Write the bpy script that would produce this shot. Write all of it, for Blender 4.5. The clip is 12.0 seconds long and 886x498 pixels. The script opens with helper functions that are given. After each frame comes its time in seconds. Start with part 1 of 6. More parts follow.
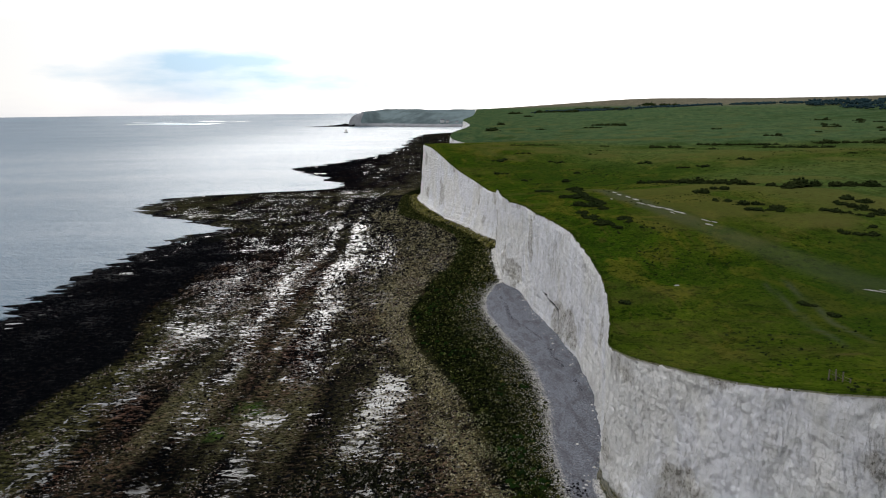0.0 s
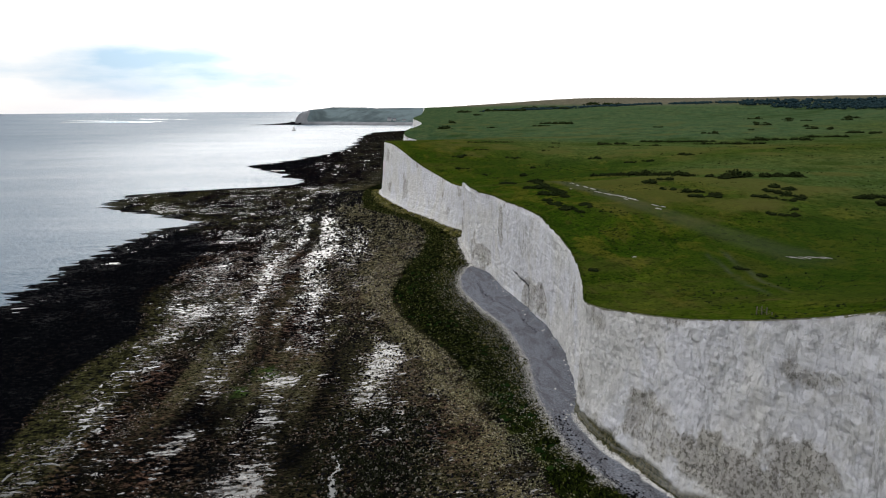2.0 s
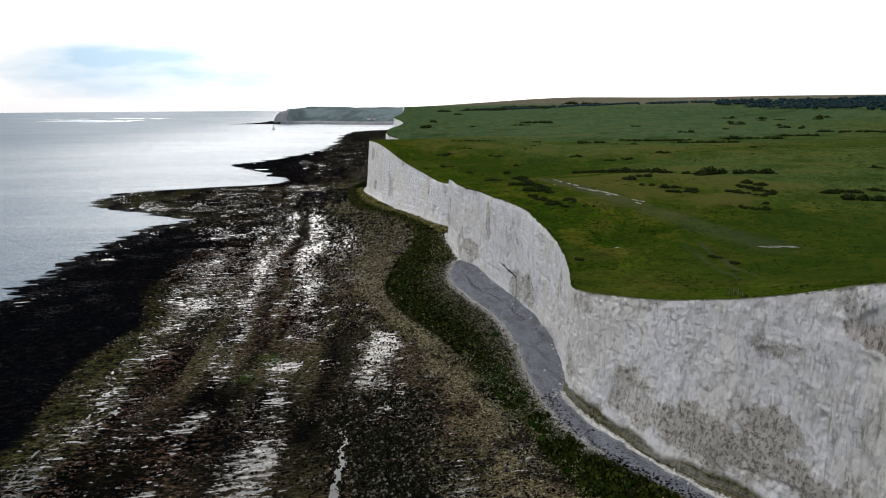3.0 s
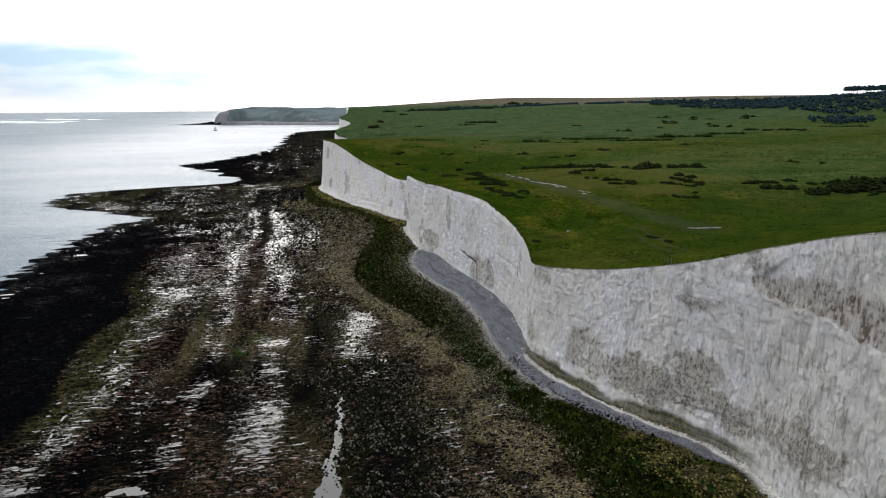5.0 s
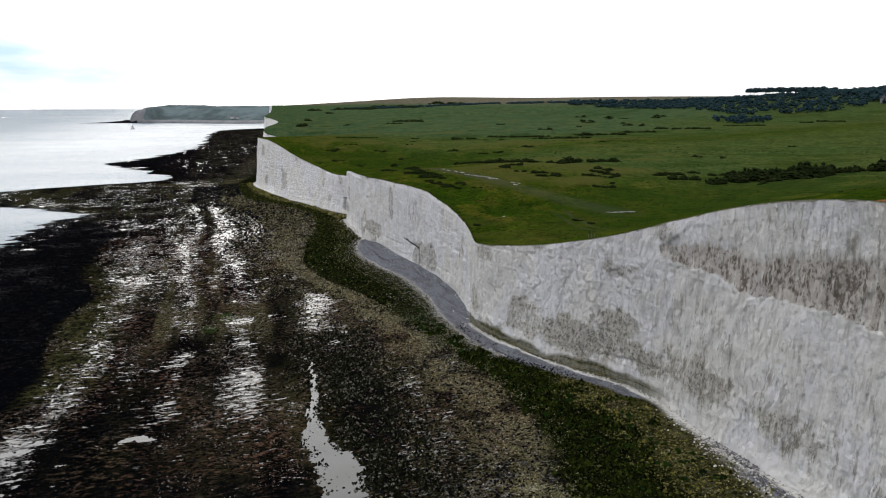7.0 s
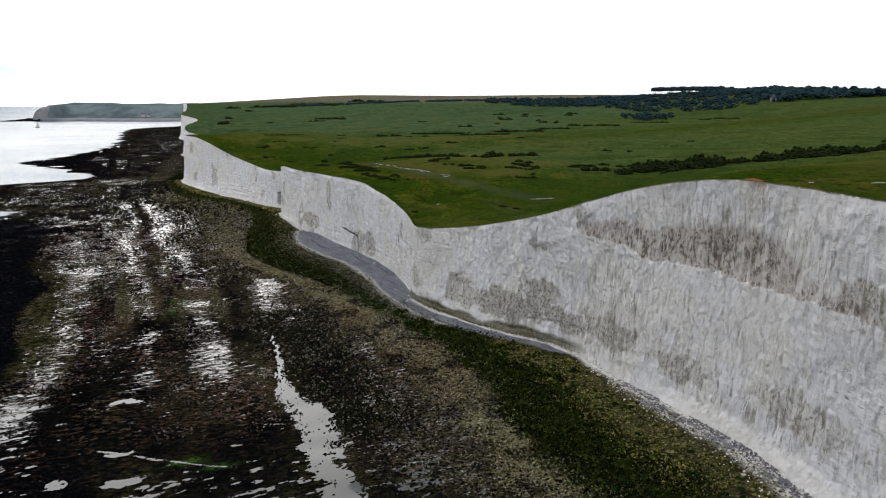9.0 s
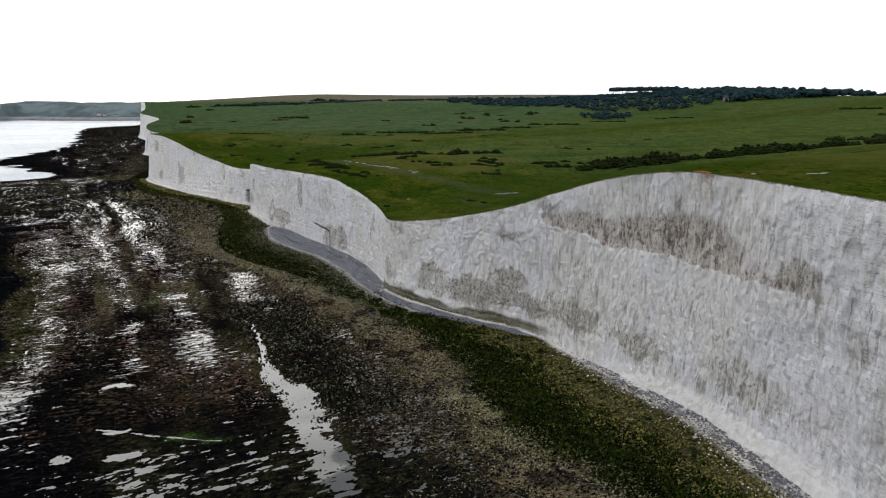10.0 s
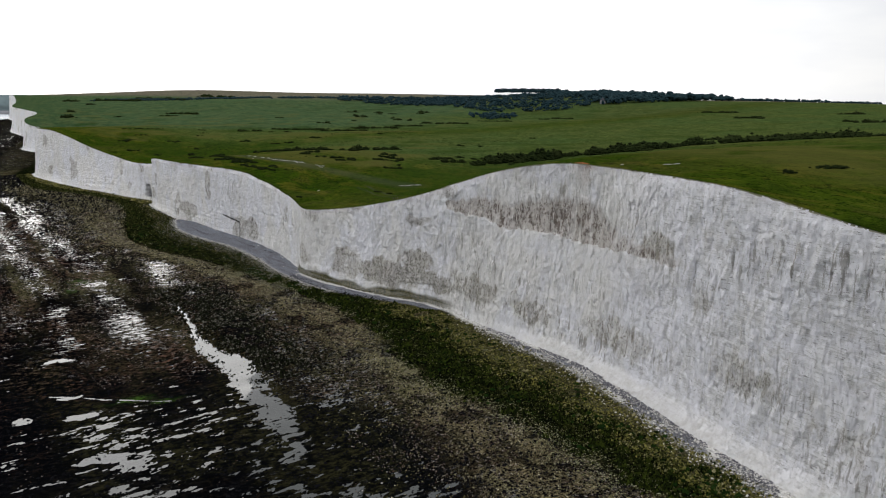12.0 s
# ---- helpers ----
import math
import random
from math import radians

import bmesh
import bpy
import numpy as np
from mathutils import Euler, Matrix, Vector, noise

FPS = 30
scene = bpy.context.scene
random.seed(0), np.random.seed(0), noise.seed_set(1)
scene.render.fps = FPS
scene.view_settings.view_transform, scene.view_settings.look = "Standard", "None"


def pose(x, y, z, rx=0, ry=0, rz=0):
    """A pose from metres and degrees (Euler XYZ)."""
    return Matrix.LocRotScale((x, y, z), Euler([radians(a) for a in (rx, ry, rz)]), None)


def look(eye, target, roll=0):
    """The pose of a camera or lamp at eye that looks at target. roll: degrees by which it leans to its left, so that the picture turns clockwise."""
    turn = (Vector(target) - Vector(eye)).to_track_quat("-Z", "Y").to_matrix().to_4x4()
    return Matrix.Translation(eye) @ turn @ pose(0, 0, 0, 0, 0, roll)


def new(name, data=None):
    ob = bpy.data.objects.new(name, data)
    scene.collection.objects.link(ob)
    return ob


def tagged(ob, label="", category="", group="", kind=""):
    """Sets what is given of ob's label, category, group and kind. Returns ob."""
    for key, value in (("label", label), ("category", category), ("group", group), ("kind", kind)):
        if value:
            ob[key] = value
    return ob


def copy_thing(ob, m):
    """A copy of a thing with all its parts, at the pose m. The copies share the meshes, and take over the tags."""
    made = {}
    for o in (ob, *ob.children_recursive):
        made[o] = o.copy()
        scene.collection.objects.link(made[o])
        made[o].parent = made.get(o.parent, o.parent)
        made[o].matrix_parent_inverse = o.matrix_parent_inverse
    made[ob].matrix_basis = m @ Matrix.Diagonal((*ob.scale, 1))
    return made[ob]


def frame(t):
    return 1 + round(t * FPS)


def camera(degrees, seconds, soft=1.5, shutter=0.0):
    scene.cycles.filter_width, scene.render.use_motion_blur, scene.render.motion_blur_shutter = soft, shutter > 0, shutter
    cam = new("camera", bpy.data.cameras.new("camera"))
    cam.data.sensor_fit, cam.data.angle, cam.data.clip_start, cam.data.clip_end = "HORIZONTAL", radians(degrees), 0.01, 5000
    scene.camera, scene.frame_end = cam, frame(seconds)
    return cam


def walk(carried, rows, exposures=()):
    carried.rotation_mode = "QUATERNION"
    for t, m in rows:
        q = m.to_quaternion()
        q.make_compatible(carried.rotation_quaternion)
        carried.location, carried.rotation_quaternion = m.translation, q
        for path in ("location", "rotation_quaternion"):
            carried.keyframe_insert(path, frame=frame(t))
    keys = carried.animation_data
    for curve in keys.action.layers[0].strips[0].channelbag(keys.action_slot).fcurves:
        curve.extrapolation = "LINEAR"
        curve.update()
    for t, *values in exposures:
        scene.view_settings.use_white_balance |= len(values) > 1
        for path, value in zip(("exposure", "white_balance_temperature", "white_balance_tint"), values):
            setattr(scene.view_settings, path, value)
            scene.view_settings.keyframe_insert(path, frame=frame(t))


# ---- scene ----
cam = camera(60.0, 12.0, soft=1.1)
# seconds, x, y, z in metres above the sea, then yaw, pitch and roll in degrees
ROWS = [
    (0.0, 0.00, -0.00, 65.50, -0.503, -10.369, 0.629),
    (0.5, -3.03, -6.11, 65.54, -1.611, -10.418, 0.584),
    (1.0, -5.80, -11.61, 65.62, -2.519, -10.449, 0.537),
    (1.5, -8.43, -17.65, 65.66, -3.503, -10.481, 0.492),
    (2.0, -11.85, -25.51, 65.78, -4.625, -10.521, 0.459),
    (2.5, -14.11, -30.97, 65.86, -5.289, -10.554, 0.442),
    (3.0, -16.79, -36.60, 66.00, -6.217, -10.585, 0.420),
    (5.0, -27.95, -59.75, 66.38, -10.594, -10.607, 0.481),
    (5.5, -30.99, -65.62, 66.32, -12.137, -10.615, 0.409),
    (6.0, -34.39, -71.78, 66.34, -13.580, -10.631, 0.339),
    (6.5, -37.69, -77.26, 66.41, -14.916, -10.665, 0.267),
    (7.0, -41.41, -83.60, 66.54, -16.406, -10.710, 0.208),
    (9.0, -56.38, -106.09, 66.85, -22.593, -10.888, 0.147),
    (9.5, -60.26, -111.16, 66.76, -24.047, -10.910, 0.105),
    (10.0, -64.36, -116.07, 66.68, -25.517, -10.927, 0.015),
    (10.5, -68.87, -121.37, 66.67, -27.527, -10.933, -0.156),
    (11.0, -73.12, -125.87, 66.71, -29.448, -10.952, -0.399),
    (11.5, -77.63, -130.62, 67.01, -31.535, -10.941, -0.648),
    (12.0, -82.97, -135.46, 66.97, -33.832, -10.959, -0.898),
]
walk(cam, [(t, pose(x, y, z, 90 + pitch, roll, yaw)) for t, x, y, z, yaw, pitch, roll in ROWS])

# ---- sky and sun: bright thin overcast, the sun high behind cloud over the sea ----
SUN_EL, SUN_AZ = 17.0, -2.0
sun_dir = Vector((math.sin(radians(SUN_AZ)) * math.cos(radians(SUN_EL)), math.cos(radians(SUN_AZ)) * math.cos(radians(SUN_EL)), math.sin(radians(SUN_EL))))
world = bpy.data.worlds.new("overcast_sky")
scene.world = world
world.use_nodes = True
wn, wl = world.node_tree.nodes, world.node_tree.links
wn.clear()


def wnode(kind, **kw):
    n = wn.new(kind)
    for k, v in kw.items():
        n.inputs[k].default_value = v
    return n


def wmath(op, a, b=None, clamp=None):
    n = wn.new("ShaderNodeMath")
    n.operation = op
    n.use_clamp = op == "MULTIPLY" if clamp is None else clamp
    for i, v in enumerate((a, b)):
        if v is None:
            continue
        if isinstance(v, (int, float)):
            n.inputs[i].default_value = v
        else:
            wl.new(v, n.inputs[i])
    return n.outputs[0]


sky = wn.new("ShaderNodeTexSky")
sky.sky_type, sky.sun_disc = "NISHITA", False
sky.sun_elevation, sky.sun_rotation = radians(SUN_EL), radians(SUN_AZ)
clear = wn.new("ShaderNodeBackground")
clear.inputs["Strength"].default_value = 0.06
wl.new(sky.outputs["Color"], clear.inputs["Color"])
place = wn.new("ShaderNodeTexCoord")
stretch = wn.new("ShaderNodeMapping")
stretch.inputs["Scale"].default_value = (1.3, 1.3, 5.5)
stretch.inputs["Location"].default_value = (0.35, 0.1, 0.2)
wl.new(place.outputs["Generated"], stretch.inputs["Vector"])
puffs = wnode("ShaderNodeTexNoise", Scale=1.6, Detail=5.0, Roughness=0.5)
wl.new(stretch.outputs["Vector"], puffs.inputs["Vector"])
tone = wn.new("ShaderNodeValToRGB")
tone.color_ramp.elements[0].position, tone.color_ramp.elements[0].color = 0.36, (0.80, 0.82, 0.88, 1)
tone.color_ramp.elements[1].position, tone.color_ramp.elements[1].color = 0.54, (1.0, 1.0, 1.0, 1)
wl.new(puffs.outputs["Fac"], tone.inputs["Fac"])
cloud = wn.new("ShaderNodeBackground")

# the cloud glows round the hidden sun and dims away from it
toward = wn.new("ShaderNodeVectorMath")
toward.operation = "DOT_PRODUCT"
wl.new(place.outputs["Generated"], toward.inputs[0])
toward.inputs[1].default_value = sun_dir
level = wn.new("ShaderNodeValToRGB")
level.color_ramp.interpolation = "EASE"
for i, (at, v) in enumerate(((0.30, 0.225), (0.62, 0.26), (0.955, 0.29), (1.0, 0.42))):
    e = level.color_ramp.elements[i] if i < 2 else level.color_ramp.elements.new(at)
    e.position, e.color = at, (v, v, v, 1)
wl.new(wmath("ADD", wmath("DIVIDE", toward.outputs["Value"], 2.0), 0.5), level.inputs["Fac"])
wl.new(wmath("MULTIPLY", level.outputs["Color"], 4.6, False), cloud.inputs["Strength"])

# a long thin gap in the cloud low over the sea shows pale blue
split = wn.new("ShaderNodeSeparateXYZ")
wl.new(place.outputs["Generated"], split.inputs["Vector"])
gx = wmath("DIVIDE", wmath("ADD", split.outputs["X"], 0.235), 0.22)
gz = wmath("DIVIDE", wmath("ADD", split.outputs["Z"], -0.044), 0.036)
gr = wmath("ADD", wmath("POWER", gx, 2.0), wmath("POWER", gz, 2.0))
wisps = wnode("ShaderNodeTexNoise", Scale=5.0, Detail=6.0, Roughness=0.55)
wl.new(stretch.outputs["Vector"], wisps.inputs["Vector"])
ahead = wmath("GREATER_THAN", split.outputs["Y"], 0.0)
rag = wmath("ADD", wmath("SUBTRACT", 1.0, gr), wmath("MULTIPLY", wmath("SUBTRACT", wisps.outputs["Fac"], 0.47), 2.4, False))
gap = wmath("MULTIPLY", wmath("MAXIMUM", rag, 0.0), ahead)
tint = wn.new("ShaderNodeMix")
tint.data_type = "RGBA"
wl.new(wmath("MULTIPLY", gap, 1.0), tint.inputs[0])
thick = wn.new("ShaderNodeMapRange")
wl.new(split.outputs["X"], thick.inputs["Value"])
thick.inputs["From Min"].default_value, thick.inputs["From Max"].default_value = -0.75, -0.12
thick.inputs["To Min"].default_value, thick.inputs["To Max"].default_value = 0.56, 1.0
grey = wn.new("ShaderNodeVectorMath")
grey.operation = "SCALE"
wl.new(tone.outputs["Color"], grey.inputs[0])
low = wn.new("ShaderNodeMapRange")
wl.new(split.outputs["Z"], low.inputs["Value"])
low.inputs["From Min"].default_value, low.inputs["From Max"].default_value = 0.10, 0.32
# unseen upper western sky made brighter, added to light the cliff
west = wn.new("ShaderNodeMapRange")
wl.new(split.outputs["X"], west.inputs["Value"])
west.inputs["From Min"].default_value, west.inputs["From Max"].default_value = -0.05, -0.45
west_fill = wmath("MULTIPLY", wmath("MULTIPLY", west.outputs["Result"], low.outputs["Result"]), 0.56)
even = wmath("ADD", thick.outputs["Result"], wmath("MULTIPLY", low.outputs["Result"], 0.25), True)
east = wn.new("ShaderNodeMapRange")
wl.new(split.outputs["X"], east.inputs["Value"])
east.inputs["From Min"].default_value, east.inputs["From Max"].default_value = 0.78, 0.93
east.inputs["To Min"].default_value, east.inputs["To Max"].default_value = 1.0, 0.74
wl.new(wmath("MULTIPLY", wmath("ADD", even, west_fill, False), east.outputs["Result"], False), grey.inputs["Scale"])
wl.new(grey.outputs["Vector"], tint.inputs[6])
tint.inputs[7].default_value = (0.37, 0.53, 0.68, 1)
wl.new(tint.outputs[2], cloud.inputs["Color"])
cover = wmath("ADD", 0.94, 0.0)
both = wn.new("ShaderNodeMixShader")
wl.new(cover, both.inputs["Fac"])
wl.new(clear.outputs[0], both.inputs[1])
wl.new(cloud.outputs[0], both.inputs[2])
wout = wn.new("ShaderNodeOutputWorld")
wl.new(both.outputs[0], wout.inputs["Surface"])

sun = new("sun", bpy.data.lights.new("sun", "SUN"))
sun.data.energy, sun.data.angle, sun.data.color = 0.7, radians(40), (1.0, 0.97, 0.93)
sun.matrix_world = look(sun_dir * 300, (0, 0, 0))
# the downs: a level of 45 m and three sizes of swell (radius, [x, y, height])
BROAD = (400, [(36, -78, 15.8), (3300, 0, 0.0), (2000, 2500, -5.1), (101, 1959, 27.2), (1900, 500, 3.5), (720, 900, 9.8), (1300, 1800, 4.0), (1500, -300, 7.9), (2600, 1000, -0.7), (900, 100, -6.5), (1700, 1200, 4.9), (60, 640, 28.4), (395, 1446, 18.6), (1258, 536, 16.7), (400, 2400, -30.9), (500, -200, 22.4), (500, 330, 9.9), (45, 1100, -10.6), (500, 2000, 11.9), (750, 1299, 18.2), (116, 291, -49.3), (385, 764, -14.1), (80, 1500, -12.0), (760, 420, 10.1)])
MIDDLE = (130, [(36, -78, 16.3), (244, 1479, -0.5), (820, 720, -0.8), (60, 640, 4.2), (900, 100, 1.2), (750, 1299, -0.1), (500, -200, -6.1), (500, 330, 2.1), (45, 1100, 1.7), (116, 291, 6.9), (385, 764, 6.9), (918, 981, 4.0), (760, 420, 4.2), (282, 493, 2.2), (537, 1400, -5.5), (316, 181, -5.5), (587, 555, -10.6), (190, 940, -4.1), (720, 900, -5.1), (200, -200, 3.5), (28, 118, -14.2), (200, 20, 8.6), (600, 740, 25.4), (3, 470, -0.7), (875, 1129, -0.8), (395, 1446, 6.6), (128, 434, -3.2), (150, 168, 0.4), (60, -200, -18.8), (500, 800, -23.5)])
CLOSE = (62, [(36, -78, -6.6), (282, 493, -2.7), (28, 264, 0.2), (316, 181, 0.4), (-10, 535, 1.3), (200, -200, 0.3), (200, 20, -0.0), (34, 95, -7.9), (128, 434, 1.1), (159, 192, -3.5), (60, -200, 0.4), (14, 421, -5.3), (100, 0, 4.3), (250, 400, 0.8), (130, 340, 0.6), (182, 506, -3.2), (120, 110, -2.3), (37, 175, 0.8), (28, 340, 0.1), (120, 265, 1.3), (96, 203, 4.9), (191, 437, 3.7), (271, 137, 0.7), (72, 454, 2.6), (51, 43, 5.5), (60, 380, -6.1), (110, 60, 1.7), (3, 470, 5.2), (140, -22, -4.0), (81, 131, -1.5), (63, 231, 1.9), (44, -38, 2.4)])

# ---- materials ----


def material(name, rough=0.9, spec=0.3):
    m = bpy.data.materials.new(name)
    m.use_nodes = True
    b = m.node_tree.nodes["Principled BSDF"]
    b.inputs["Roughness"].default_value = rough
    b.inputs["Specular IOR Level"].default_value = spec
    return m, m.node_tree.nodes, m.node_tree.links, b


class Nodes:
    """Short hand for the nodes of one material."""

    def __init__(self, name, rough=0.9, spec=0.3):
        self.m, self.n, self.l, self.b = material(name, rough, spec)
        self.co = self.n.new("ShaderNodeTexCoord").outputs["Object"]

    def put(self, socket, value):
        if isinstance(value, (int, float, tuple)):
            socket.default_value = value
        else:
            self.l.new(value, socket)

    def noise(self, scale=1.0, stretch=(1, 1, 1), detail=4.0, rough=0.55, distort=0.0):
        mp = self.n.new("ShaderNodeMapping")
        mp.inputs["Scale"].default_value = stretch
        self.l.new(self.co, mp.inputs["Vector"])
        t = self.n.new("ShaderNodeTexNoise")
        t.inputs["Scale"].default_value, t.inputs["Detail"].default_value = scale, detail
        t.inputs["Roughness"].default_value, t.inputs["Distortion"].default_value = rough, distort
        self.l.new(mp.outputs["Vector"], t.inputs["Vector"])
        return t.outputs["Fac"]

    def cells(self, scale=1.0, stretch=(1, 1, 1), feature="F1"):
        mp = self.n.new("ShaderNodeMapping")
        mp.inputs["Scale"].default_value = stretch
        self.l.new(self.co, mp.inputs["Vector"])
        t = self.n.new("ShaderNodeTexVoronoi")
        t.feature = feature
        t.inputs["Scale"].default_value = scale
        self.l.new(mp.outputs["Vector"], t.inputs["Vector"])
        return t.outputs["Distance"]

    def ramp(self, fac, lo, hi):
        t = self.n.new("ShaderNodeMapRange")
        t.interpolation_type = "SMOOTHSTEP"
        self.l.new(fac, t.inputs["Value"])
        t.inputs["From Min"].default_value, t.inputs["From Max"].default_value = lo, hi
        return t.outputs["Result"]

    def math(self, op, a, b=0.0, clamp=False):
        t = self.n.new("ShaderNodeMath")
        t.operation, t.use_clamp = op, clamp
        self.put(t.inputs[0], a)
        self.put(t.inputs[1], b)
        return t.outputs[0]

    def mix(self, fac, a, b, blend="MIX"):
        t = self.n.new("ShaderNodeMix")
        t.data_type, t.blend_type = "RGBA", blend
        self.put(t.inputs[0], fac)
        for i, v in ((6, a), (7, b)):
            self.put(t.inputs[i], (*v, 1.0) if isinstance(v, tuple) and len(v) == 3 else v)
        return t.outputs[2]

    def mask(self, name):
        t = self.n.new("ShaderNodeAttribute")
        t.attribute_name = name
        return t.outputs["Fac"]

    def random(self):
        return self.n.new("ShaderNodeObjectInfo").outputs["Random"]

    def island(self):
        return self.n.new("ShaderNodeNewGeometry").outputs["Random Per Island"]

    def colour(self, c):
        self.put(self.b.inputs["Base Color"], (*c, 1.0) if isinstance(c, tuple) else c)
        return self

    def bump(self, height, strength=0.5, distance=0.2):
        t = self.n.new("ShaderNodeBump")
        t.inputs["Strength"].default_value, t.inputs["Distance"].default_value = strength, distance
        self.l.new(height, t.inputs["Height"])
        self.l.new(t.outputs["Normal"], self.b.inputs["Normal"])
        return self


# chalk: off-white, thin bedding lines and flint dashes, grey-green grime in flutes, brown weathering
k = Nodes("chalk", 1.0, 0.05)
broad = k.noise(0.05, (1, 1, 0.7), 4, 0.6, 0.8)
blotch = k.noise(0.20, (1, 1, 0.7), 6, 0.68, 0.9)
grit = k.noise(1.5, (1, 1, 0.85), 9, 0.78, 0.15)
spall = k.noise(0.60, (1, 1, 0.55), 8, 0.74, 0.5)
flute = k.noise(0.95, (1, 1, 0.085), 8, 0.74, 0.2)
column = k.noise(0.30, (1, 1, 0.09), 5, 0.62, 0.2)


def cracks(scale, stretch, width, distort):
    n = k.noise(scale, stretch, 6, 0.66, distort)
    return k.math("SUBTRACT", 1.0, k.ramp(k.math("ABSOLUTE", k.math("SUBTRACT", n, 0.5)), 0.0, width), True)


joints = cracks(0.7, (1, 1, 0.2), 0.014, 0.6)
beds = cracks(1.0, (0.10, 0.12, 2.3), 0.030, 0.25)
dash = k.noise(1.5, (0.42, 0.42, 2.1), 4, 0.62, 0.2)
c = k.mix(k.ramp(broad, 0.42, 0.58), (0.905, 0.89, 0.875), (0.91, 0.91, 0.955))
c = k.mix(k.math("MULTIPLY", k.mask("plate"), 0.7), c, (0.90, 0.90, 0.955))
upright = k.math("SUBTRACT", 1.0, k.math("MULTIPLY", k.mask("block"), 0.35))
c = k.mix(k.math("MULTIPLY", k.ramp(k.mask("tone"), 0.05, 0.9), 0.6), c, (0.935, 0.94, 0.975))
c = k.mix(k.math("MULTIPLY", k.ramp(k.mask("tone"), -0.05, -0.9), 0.45), c, (0.62, 0.605, 0.56))
c = k.mix(k.math("MULTIPLY", k.ramp(blotch, 0.50, 0.60), 0.24), c, (0.70, 0.69, 0.635))
c = k.mix(k.math("MULTIPLY", k.math("MULTIPLY", k.ramp(column, 0.52, 0.62), 0.18), upright), c, (0.66, 0.655, 0.60))
c = k.mix(k.math("MULTIPLY", k.math("MULTIPLY", k.ramp(flute, 0.55, 0.61), upright), k.math("ADD", 0.16, k.math("MULTIPLY", k.ramp(blotch, 0.46, 0.60), 0.34))), c, (0.47, 0.455, 0.41))
c = k.mix(k.math("MULTIPLY", k.ramp(spall, 0.55, 0.59), k.math("SUBTRACT", 0.27, k.math("MULTIPLY", k.mask("plate"), 0.10))), c, (0.60, 0.59, 0.555))
c = k.mix(k.math("MULTIPLY", k.ramp(grit, 0.57, 0.61), 0.30), c, (0.40, 0.385, 0.35))
# dull grey-green grime: a thin veil, then dark flutes and pits in it
veil = k.ramp(k.math("ADD", k.mask("grime"), k.math("MULTIPLY", k.math("SUBTRACT", spall, 0.5), 1.3)), 0.22, 0.72)
c = k.mix(k.math("MULTIPLY", veil, 0.74), c, k.mix(k.ramp(blotch, 0.42, 0.58), (0.50, 0.475, 0.405), (0.46, 0.43, 0.395)))
pit = k.ramp(k.math("ADD", k.math("MULTIPLY", flute, 0.12), k.math("MULTIPLY", grit, 0.88)), 0.505, 0.550)
c = k.mix(k.math("MULTIPLY", pit, k.math("MULTIPLY", veil, 0.78)), c, (0.15, 0.14, 0.115))
comb = k.ramp(k.math("ADD", k.math("MULTIPLY", flute, 0.85), k.math("MULTIPLY", grit, 0.15)), 0.525, 0.575)
c = k.mix(k.math("MULTIPLY", k.math("MULTIPLY", comb, k.mask("comb")), 0.8), c, k.mix(k.ramp(column, 0.45, 0.55), (0.24, 0.215, 0.175), (0.30, 0.285, 0.235)))
c = k.mix(k.math("MULTIPLY", k.math("MULTIPLY", k.ramp(flute, 0.47, 0.41), k.mask("comb")), 0.5), c, (0.90, 0.89, 0.86))
# flint lines and open bedding
c = k.mix(k.math("MULTIPLY", k.ramp(dash, 0.635, 0.665), k.math("ADD", 0.20, k.math("MULTIPLY", k.mask("plate"), 0.5))), c, (0.20, 0.19, 0.185))
c = k.mix(k.math("MULTIPLY", k.math("MULTIPLY", joints, k.ramp(spall, 0.48, 0.58)), 0.34), c, (0.22, 0.21, 0.19))
c = k.mix(k.math("MULTIPLY", k.math("MULTIPLY", beds, k.ramp(blotch, 0.40, 0.54)), k.math("ADD", 0.10, k.math("MULTIPLY", k.math("ADD", k.mask("strata"), k.mask("plate")), 0.34))), c, (0.25, 0.24, 0.205))
# brown weathering above the old slip
worn_n = k.math("ADD", k.math("MULTIPLY", k.noise(1.1, (1, 1, 0.5), 9, 0.80, 0.2), 0.75), k.math("MULTIPLY", blotch, 0.25))
wear = k.ramp(k.math("ADD", k.mask("weathered"), k.math("MULTIPLY", k.math("SUBTRACT", spall, 0.5), 0.7)), 0.22, 0.60)
c = k.mix(k.math("MULTIPLY", wear, 0.72), c, k.mix(k.ramp(column, 0.44, 0.56), (0.60, 0.545, 0.50), (0.52, 0.47, 0.415)))
c = k.mix(k.math("MULTIPLY", wear, k.math("MULTIPLY", k.ramp(worn_n, 0.49, 0.56), 0.88)), c, (0.15, 0.115, 0.095))
c = k.mix(k.math("MULTIPLY", wear, k.math("MULTIPLY", k.ramp(flute, 0.46, 0.39), 0.7)), c, (0.86, 0.84, 0.81))
shelf = k.noise(1.0, (0.05, 0.05, 3.0), 4, 0.6, 0.6)
c = k.mix(k.math("MULTIPLY", k.mask("splash"), k.math("ADD", 0.80, k.math("MULTIPLY", k.ramp(shelf, 0.42, 0.58), 0.18))), c, k.mix(k.ramp(grit, 0.46, 0.55), (0.145, 0.130, 0.062), (0.030, 0.036, 0.011)))
c = k.mix(k.math("MULTIPLY", k.mask("fresh"), 0.85), c, k.mix(k.ramp(spall, 0.42, 0.60), (0.86, 0.85, 0.84), (0.74, 0.72, 0.69)))
